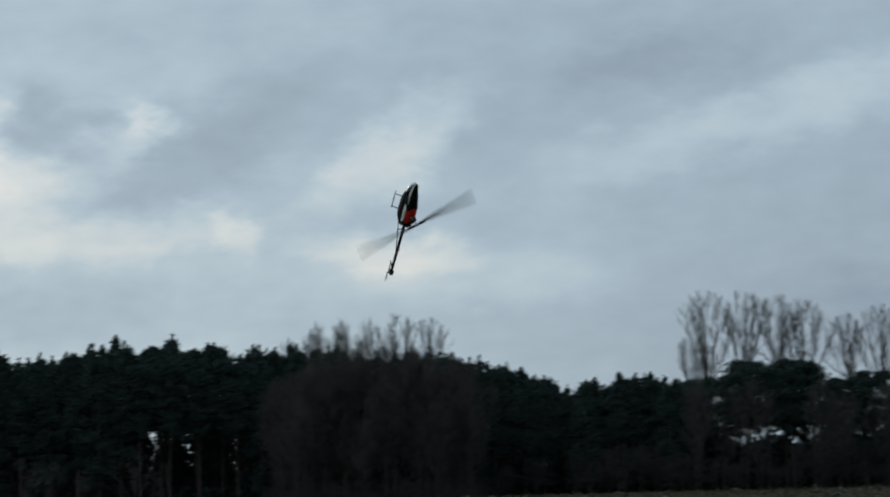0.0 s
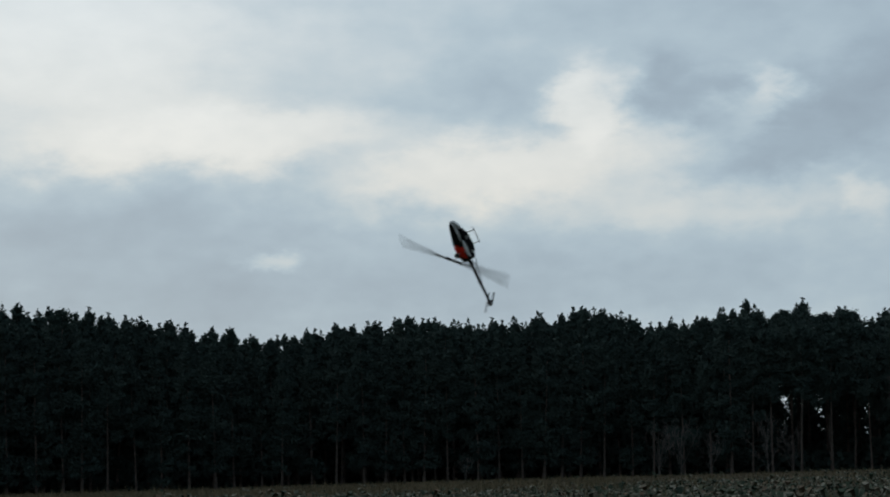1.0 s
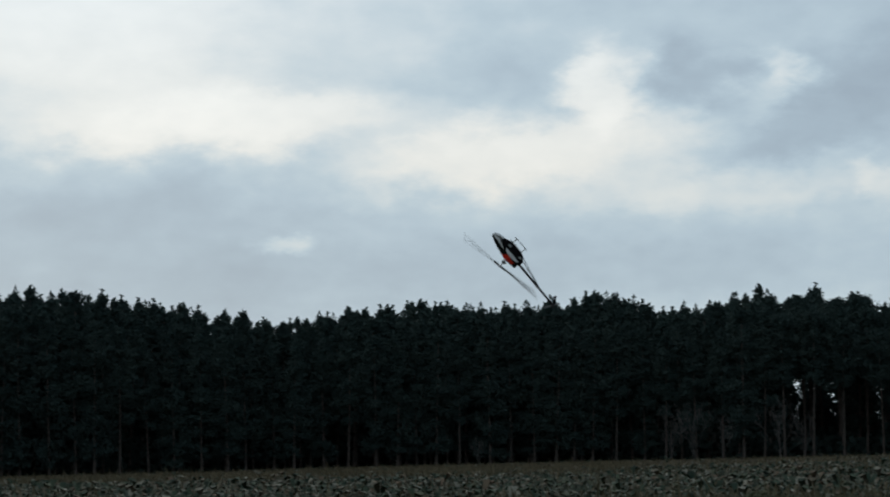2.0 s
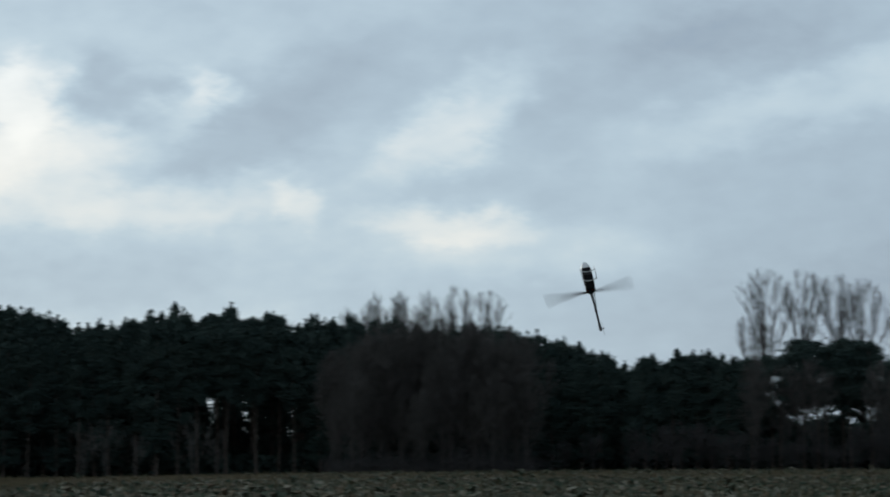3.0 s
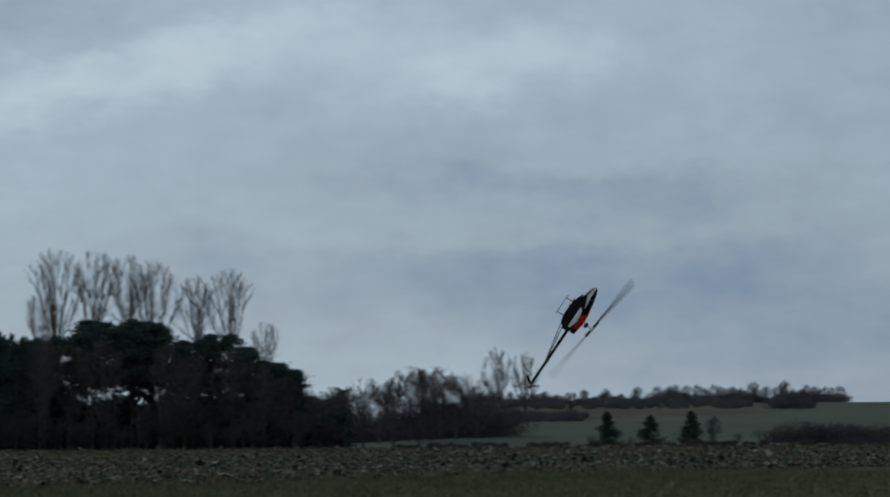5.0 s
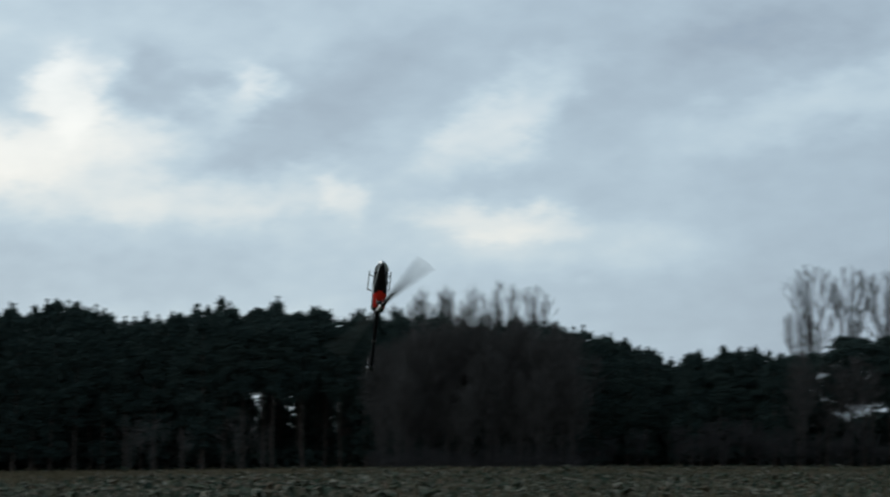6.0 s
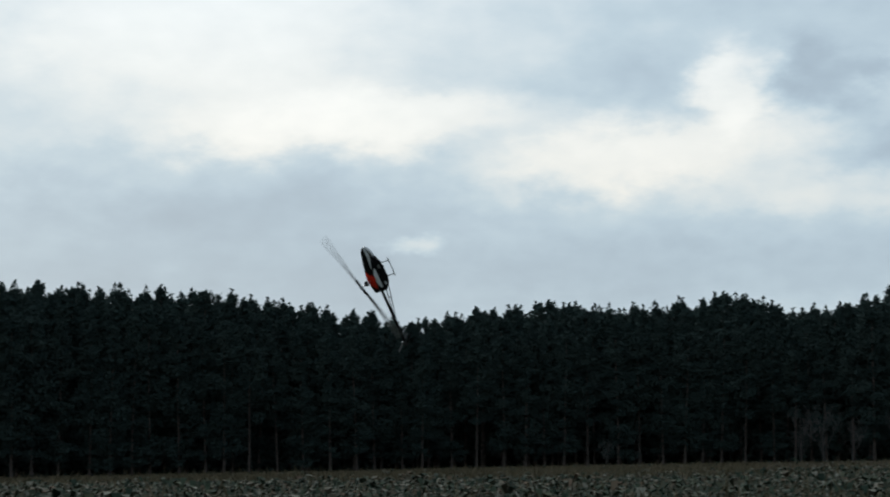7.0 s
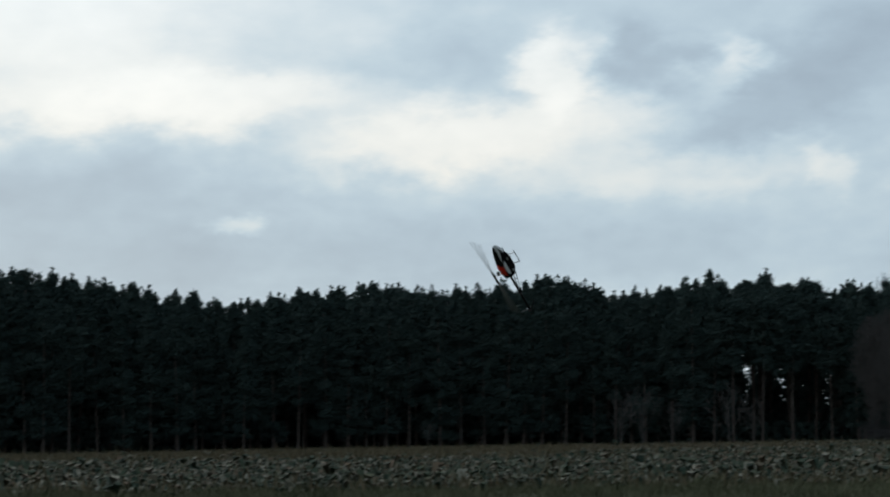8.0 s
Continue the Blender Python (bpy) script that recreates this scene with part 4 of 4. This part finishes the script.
def canopy_bm():
    """The shell over the nose, open below; faces painted black, red and white by their place."""
    rings, n = [], 30
    for x in np.linspace(-0.17, 0.42, 29):
        s = (x + 0.17) / 0.59
        k = max(0.0, 1 - s)
        w = 0.006 + 0.096 * min(1.0, 0.62 + 1.1 * s) * k ** 0.55
        top = 0.012 + 0.125 * min(1.0, 0.55 + 1.3 * s) * k ** 0.62
        low = -0.012 - 0.075 * (k ** 0.5) * min(1.0, max(0.0, (s - 0.45) / 0.35))
        reach = radians(98 + 62 * min(1.0, max(0.0, (s - 0.74) / 0.14)))
        ring = []
        for i in range(n):
            a = -reach + 2 * reach * i / (n - 1)
            q = math.cos(a)
            ring.append((x - 0.05 * max(0, -q) * (1 - s), w * math.sin(a), (top if q > 0 else -low) * q * (abs(q) ** -0.1 if q else 1)))
        rings.append(ring)
    bm = loft(rings, closed=False)
    for f in bm.faces:
        c = f.calc_center_median()
        s = (c.x + 0.17) / 0.59
        around = math.degrees(math.atan2(abs(c.y) / 0.08, c.z / 0.12))
        slant = c.x + 0.0012 * (around - 40)
        if around > 108 and s < 0.76:
            f.material_index = 0
        elif around > 58 + 16 * s:
            f.material_index = 1
        elif -0.10 < slant < 0.085:
            f.material_index = 2
        else:
            f.material_index = 0
    return bm


def blade_bm(root, tip, chord, thick):
    rings = []
    for r in np.linspace(root, tip, 9):
        s = (r - root) / (tip - root)
        c = chord * (0.75 + 0.25 * min(1, s * 6)) * (1 - 0.35 * max(0, s - 0.93) / 0.07)
        t = thick * (1 - 0.35 * s)
        rings.append([(r, -0.30 * c, 0), (r, -0.15 * c, t), (r, 0.2 * c, t * 0.7), (r, 0.70 * c, 0), (r, 0.2 * c, -t * 0.5), (r, -0.15 * c, -t * 0.7)])
    return loft(rings)


def build_helicopter():
    heli = tagged(new("model_helicopter"), "black, white and orange-red radio-controlled helicopter hovering nose-up", "helicopter")
    part("canopy", canopy_bm(), [BLACK, WHITE, RED], heli, "glossy black canopy with white rim and orange-red rear")
    outline = [(-0.18, 0.02), (-0.14, 0.06), (0.10, 0.06), (0.25, 0.0), (0.29, -0.04), (0.25, -0.085), (0.17, -0.115), (0.05, -0.13), (-0.06, -0.13), (-0.12, -0.115), (-0.19, -0.05)]
    for y in (-0.070, 0.066):
        part("side_frame", plate(outline, y, 0.004), CARBON, heli)
    part("battery", block(0.02, 0.27, -0.032, 0.032, -0.075, -0.02, 0.01), BATTERY, heli, "shrink-wrapped dark battery pack")
    part("motor", rod((-0.03, 0, -0.10), (-0.03, 0, -0.03), 0.032, sides=16), ALLOY, heli, "bright metal motor")
    part("main_gear", rod((-0.005, 0, 0.010), (-0.005, 0, 0.022), 0.07, sides=24), PLASTIC, heli)
    for x in (0.05, 0.10, -0.09):
        part("servo", block(x - 0.018, x + 0.018, -0.040, 0.040, -0.015, 0.03, 0.004), PLASTIC, heli)
    part("receiver", block(-0.12, -0.085, -0.088, -0.072, -0.07, -0.045, 0.004), SKID, heli, "pale receiver box")
    part("speed_controller", block(0.10, 0.150, -0.086, -0.072, -0.075, -0.045, 0.004), ALLOY, heli, "finned metal speed controller")
    part("servo_arm", rod((0.05, 0.072, 0.0), (0.05, 0.080, 0.035), 0.004), SKID, heli)
    part("servo_arm", rod((-0.09, -0.072, 0.0), (-0.09, -0.080, 0.035), 0.004), SKID, heli)
    part("battery_strap", block(0.072, 0.092, -0.063, 0.063, -0.146, -0.137, 0.003), PLASTIC, heli, "dark battery strap")
    part("bottom_plate", block(-0.07, 0.17, -0.042, 0.042, -0.136, -0.128, 0.002), CARBON, heli)
    part("chin_plate", loft([[(x, y * k, z) for y, z in ((-0.076, zz + 0.012), (0.076, zz + 0.012), (0.056, zz - 0.022), (-0.056, zz - 0.022))] for x, k, zz in ((0.27, 1.0, -0.062), (0.32, 0.95, -0.054), (0.36, 0.78, -0.044), (0.395, 0.52, -0.032), (0.418, 0.2, -0.018))]), WHITE, heli, "white chin under the nose")
    part("battery_tray", loft([[(x, y * k, z) for y, z in ((-0.074, zz + 0.02), (0.074, zz + 0.02), (0.068, zz - 0.02), (-0.068, zz - 0.02))] for x, k, zz in ((-0.16, 0.75, -0.05), (-0.10, 1.0, -0.085), (0.10, 1.05, -0.088), (0.22, 1.0, -0.070), (0.268, 0.95, -0.062))]), CARBON, heli, "matt black tray under the canopy")
    part("tail_boom", rod((-0.12, 0, -0.01), (-0.95, 0, -0.01), 0.0185, 0.016, 14), CARBON, heli)
    part("boom_clamp", rod((-0.58, 0, -0.01), (-0.61, 0, -0.01), 0.024, sides=14), PLASTIC, heli)
    for y in (-0.04, 0.04):
        part("boom_support", bent_tube([(-0.13, y, -0.115), (-0.35, y * 0.7, -0.07), (-0.60, y * 0.25, -0.025)], 0.0055), CARBON, heli)
    part("support_tie", rod((-0.33, -0.032, -0.074), (-0.33, 0.032, -0.074), 0.006), PLASTIC, heli)
    part("tail_case", block(-0.99, -0.925, -0.022, 0.022, -0.035, 0.02, 0.008), PLASTIC, heli)
    fin = [(-0.94, -0.02), (-0.965, -0.02), (-0.925, -0.09), (-0.89, -0.135), (-0.878, -0.132), (-0.91, -0.07)]
    part("tail_fin", plate(fin, -0.027, 0.003), CARBON, heli)
    part("fin_edge", bent_tube([(-0.876, -0.0255, -0.132), (-0.905, -0.0255, -0.07), (-0.930, -0.0255, -0.03)], 0.004), CARBON, heli)
    # landing gear: two bent struts and two tubes
    for x in (-0.055, 0.135):
        part("skid_strut", bent_tube([(x, -0.115, -0.20), (x, -0.104, -0.18), (x, -0.07, -0.150), (x, -0.03, -0.138), (x, 0.03, -0.138), (x, 0.07, -0.150), (x, 0.104, -0.18), (x, 0.115, -0.20)], 0.007), SKID, heli)
    for y in (-0.115, 0.115):
        part("skid_tube", bent_tube([(-0.085, y, -0.202), (0.0, y, -0.203), (0.14, y, -0.203), (0.175, y, -0.195)], 0.0065), SKID, heli)
    part("mast", rod((0, 0, 0.02), (0, 0, 0.222), 0.007), ALLOY, heli)
    part("swashplate", rod((0, 0, 0.14), (0, 0, 0.165), 0.034, 0.028, 18), PLASTIC, heli)
    for a in (60, 180, 300):
        c, s = math.cos(radians(a)), math.sin(radians(a))
        part("pushrod", rod((0.04 * c, 0.04 * s, 0.02), (0.033 * c, 0.033 * s, 0.15), 0.003), ALLOY, heli)
    rotor = part("main_rotor", block(-0.035, 0.035, -0.016, 0.016, -0.014, 0.016, 0.006), ALLOY, heli, "metal rotor head", at=pose(0, 0, 0.235))
    for a in (0, 180):
        m = pose(0, 0, 0, 0, 0, a)
        part("blade_grip", block(0.03, 0.115, -0.017, 0.017, -0.012, 0.012, 0.005), PLASTIC, rotor, at=m)
        part("rotor_blade", blade_bm(0.09, 0.76, 0.058, 0.0045), BLADE, rotor, at=m @ pose(0, 0, 0, -8, 0, 0))
    tail = part("tail_rotor", rod((0, -0.012, 0), (0, 0.014, 0), 0.011, sides=12), ALLOY, heli, at=pose(-0.955, 0.045, -0.008))
    for a in (0, 180):
        part("tail_blade", blade_bm(0.015, 0.135, 0.028, 0.003), BLADE, tail, at=pose(0, 0, 0, 90, 0, 0) @ pose(0, 0, 0, 0, 0, a))
    return heli, rotor, tail


helicopter, main_rotor, tail_rotor = build_helicopter()

# seconds, place, turn (degrees) of the helicopter on its circle
FLIGHT = [
    (0, 6.833, 28.522, 4.811, -169.39, -42.79, -85.14), (0.1, 6.138, 28.784, 4.739, -170.2, -41.72, -88.83), (0.2, 5.414, 28.955, 4.63, -173.14, -40.79, -94.44),
    (0.3, 4.704, 29.141, 4.48, -172.02, -41.61, -98.88), (0.4, 3.966, 29.259, 4.353, -173.82, -41.05, -105.36), (0.5, 3.242, 29.484, 4.233, -173.01, -39.61, -109.51),
    (0.6, 2.562, 29.903, 4.204, -175.97, -38.93, -114.71), (0.7, 1.913, 30.33, 4.203, -179.32, -38.63, -119.08), (0.8, 1.293, 30.636, 4.243, 177.02, -38.77, -120.79),
    (0.9, 0.748, 30.821, 4.267, 173.64, -40.96, -119.97), (1, 0.215, 30.991, 4.252, 171.14, -43.1, -118.91), (1.1, -0.286, 31.141, 4.18, 168.29, -45.61, -118.94),
    (1.2, -0.654, 31.278, 4.095, 167.35, -48.02, -121.99), (1.3, -1.034, 31.553, 4.056, 167.89, -49.89, -123.07), (1.4, -1.237, 32.044, 4.054, 169.36, -51.02, -125.79),
    (1.5, -1.273, 32.707, 4.08, 171.64, -51.57, -130.08), (1.6, -1.149, 33.496, 4.129, 174.54, -51.68, -135.78), (1.7, -0.874, 34.365, 4.192, 177.84, -51.46, -142.69),
    (1.8, -0.456, 35.27, 4.263, -178.69, -51.02, -150.59), (1.9, 0.096, 36.166, 4.334, -175.27, -50.5, -159.28), (2, 0.775, 37.006, 4.399, -172.09, -50, -168.62),
    (2.1, 1.57, 37.747, 4.451, -169.81, -49.66, -178.5), (2.2, 2.475, 38.342, 4.481, -168.1, -49.57, 171.18), (2.3, 3.481, 38.747, 4.484, -167.12, -49.84, 160.52),
    (2.4, 4.461, 39.312, 4.517, -165.9, -48.93, 138.37), (2.5, 5.529, 39.606, 4.508, -169.7, -48.54, 132.06), (2.6, 6.635, 39.631, 4.443, -177.53, -51.04, 126.08),
    (2.7, 7.77, 39.617, 4.44, 173.86, -53.39, 121.25), (2.8, 9.022, 39.841, 4.494, 170.12, -53.12, 110.06), (2.9, 10.298, 39.9, 4.49, 166.75, -53.94, 101.35),
    (3, 11.539, 39.771, 4.485, 164.94, -54.63, 92.7), (3.1, 12.628, 39.21, 4.508, 165.22, -55.59, 85.8), (3.2, 13.616, 38.416, 4.498, 165.05, -56.84, 79.45),
    (3.3, 14.568, 37.676, 4.446, 166.04, -58.32, 73.72), (3.4, 15.428, 36.736, 4.315, 164.89, -60.02, 66.56), (3.5, 16.224, 35.767, 4.15, 163.61, -61.4, 59.19),
    (3.6, 16.997, 34.954, 3.986, 159.96, -61.34, 50.98), (3.7, 17.666, 34.205, 3.831, 157.23, -60.52, 42.51), (3.8, 18.267, 33.466, 3.719, 156.98, -59.58, 34.45),
    (3.9, 18.759, 32.742, 3.625, 156.29, -58.83, 26.45), (4, 19.215, 32.157, 3.536, 155.23, -57.29, 20.37), (4.1, 19.412, 31.42, 3.461, 155.53, -58.14, 11.41),
    (4.2, 19.543, 30.687, 3.391, 155.16, -59.26, 2.36), (4.3, 19.664, 29.952, 3.316, 155.4, -59.37, -5.44), (4.4, 19.549, 29.155, 3.244, 156.9, -59.23, -12.75),
    (4.5, 19.227, 28.327, 3.178, 159.3, -58.86, -19.59), (4.6, 18.725, 27.501, 3.118, 162.22, -58.25, -25.94), (4.7, 18.071, 26.709, 3.065, 165.28, -57.42, -31.75),
    (4.8, 17.293, 25.984, 3.021, 168.11, -56.44, -37.03), (4.9, 16.42, 25.359, 2.985, 170.43, -55.38, -41.83), (5, 15.478, 24.865, 2.959, 171.96, -54.34, -46.27),
    (5.1, 14.495, 24.535, 2.944, 169.47, -53.43, -50.52), (5.2, 13.501, 24.401, 2.941, 165.73, -52.75, -54.74), (5.3, 12.521, 24.497, 2.951, 161.45, -52.33, -59.09),
    (5.4, 11.588, 24.699, 2.95, 156.87, -51.36, -63.3), (5.5, 10.596, 24.939, 2.984, 156.01, -51.67, -67.81), (5.6, 9.463, 25.151, 3.016, 159.51, -52.13, -73.9),
    (5.7, 8.29, 25.377, 3.061, 163.57, -52.52, -79.77), (5.8, 7.106, 25.631, 3.139, 168.35, -51.77, -83.85), (5.9, 5.927, 25.91, 3.22, 174.15, -50.91, -87.63),
    (6, 4.792, 26.217, 3.287, 174.71, -51.29, -92.3), (6.1, 3.672, 26.542, 3.332, 178.04, -51.24, -96.64), (6.2, 2.625, 26.881, 3.372, -179.15, -51.18, -101.07),
    (6.3, 1.677, 27.207, 3.429, 179.29, -51.09, -105.49), (6.4, 0.799, 27.533, 3.49, 176.38, -50.98, -109.9), (6.5, -0.017, 27.866, 3.548, 173.89, -50.97, -114.07),
    (6.6, -0.721, 28.175, 3.601, 173.15, -51.15, -117.71), (6.7, -1.282, 28.575, 3.64, 172.48, -51.69, -120.56), (6.8, -1.784, 29.121, 3.655, 170.32, -53.14, -123.07),
    (6.9, -2.235, 29.732, 3.663, 167.66, -54.71, -125.07), (7, -2.561, 30.43, 3.681, 165.67, -54.75, -125.91), (7.1, -2.726, 31.269, 3.719, 165.33, -52.01, -124.9),
    (7.2, -2.766, 32.196, 3.768, 165.67, -47.8, -122.78), (7.3, -2.712, 33.066, 3.815, 165.55, -44.37, -121.63), (7.4, -2.471, 33.756, 3.852, 164.39, -43.48, -123.54),
    (7.5, -2.052, 34.36, 3.884, 162.46, -43.74, -127.16), (7.6, -1.556, 34.993, 3.916, 159.09, -44.22, -132.63), (7.7, -0.939, 35.55, 3.941, 156.75, -44.3, -135.79),
    (7.8, -0.233, 36.011, 3.954, 156.76, -44.26, -133.04), (7.9, 0.513, 36.432, 3.964, 157.71, -43.88, -128.67), (8, 1.374, 36.686, 3.963, 162.32, -39.31, -122.16),
]
# angle of the main rotor at each tenth of a second, and its degrees in a thirtieth
SPIN = [
    297, 198, 315, 171, 279, 156, 63, 150, 72, 147, 66, 132, 48, 138, 48, 138, 48, 138, 30, 120,
    30, 120, 30, 300, 138, 78, 351, 33, 321, 51, 84, 174, 54, 105, 15, 51, 141, 141, 51, 102,
    147, 87, 102, 12, 102, 12, 102, 12, 159, 69, 159, 69, 159, 249, 333, 54, 99, 324, 54, 249,
    144, 48, 75, 165, 171, 81, 171, 27, 117, 135, 27, 135, 96, 6, 162, 153, 162, 171, 81, 192,
    0,
]
RATE = 87.0


def motions():
    walk(helicopter, [(t, pose(*place_and_turn)) for t, *place_and_turn in FLIGHT])
    # the rotor runs at one speed past each tenth of a second, where its angle is known
    steps = [k / 30 for k in range(241)]
    spin = [SPIN[0]]
    for k in range(80):
        rest = (SPIN[k + 1] - SPIN[k] + 2 * RATE) % 180
        rest = rest - 180 if rest > 90 else rest
        spin += [spin[-1] - RATE, spin[-1] - RATE + rest, spin[-1] - 2 * RATE + rest]
    walk(main_rotor, [(t, pose(0, 0, 0.235, 0, 0, a)) for t, a in zip(steps, spin)])
    walk(tail_rotor, [(t, pose(-0.955, 0.045, -0.008, 0, 80.0 * k, 0)) for k, t in enumerate(steps)])


motions()
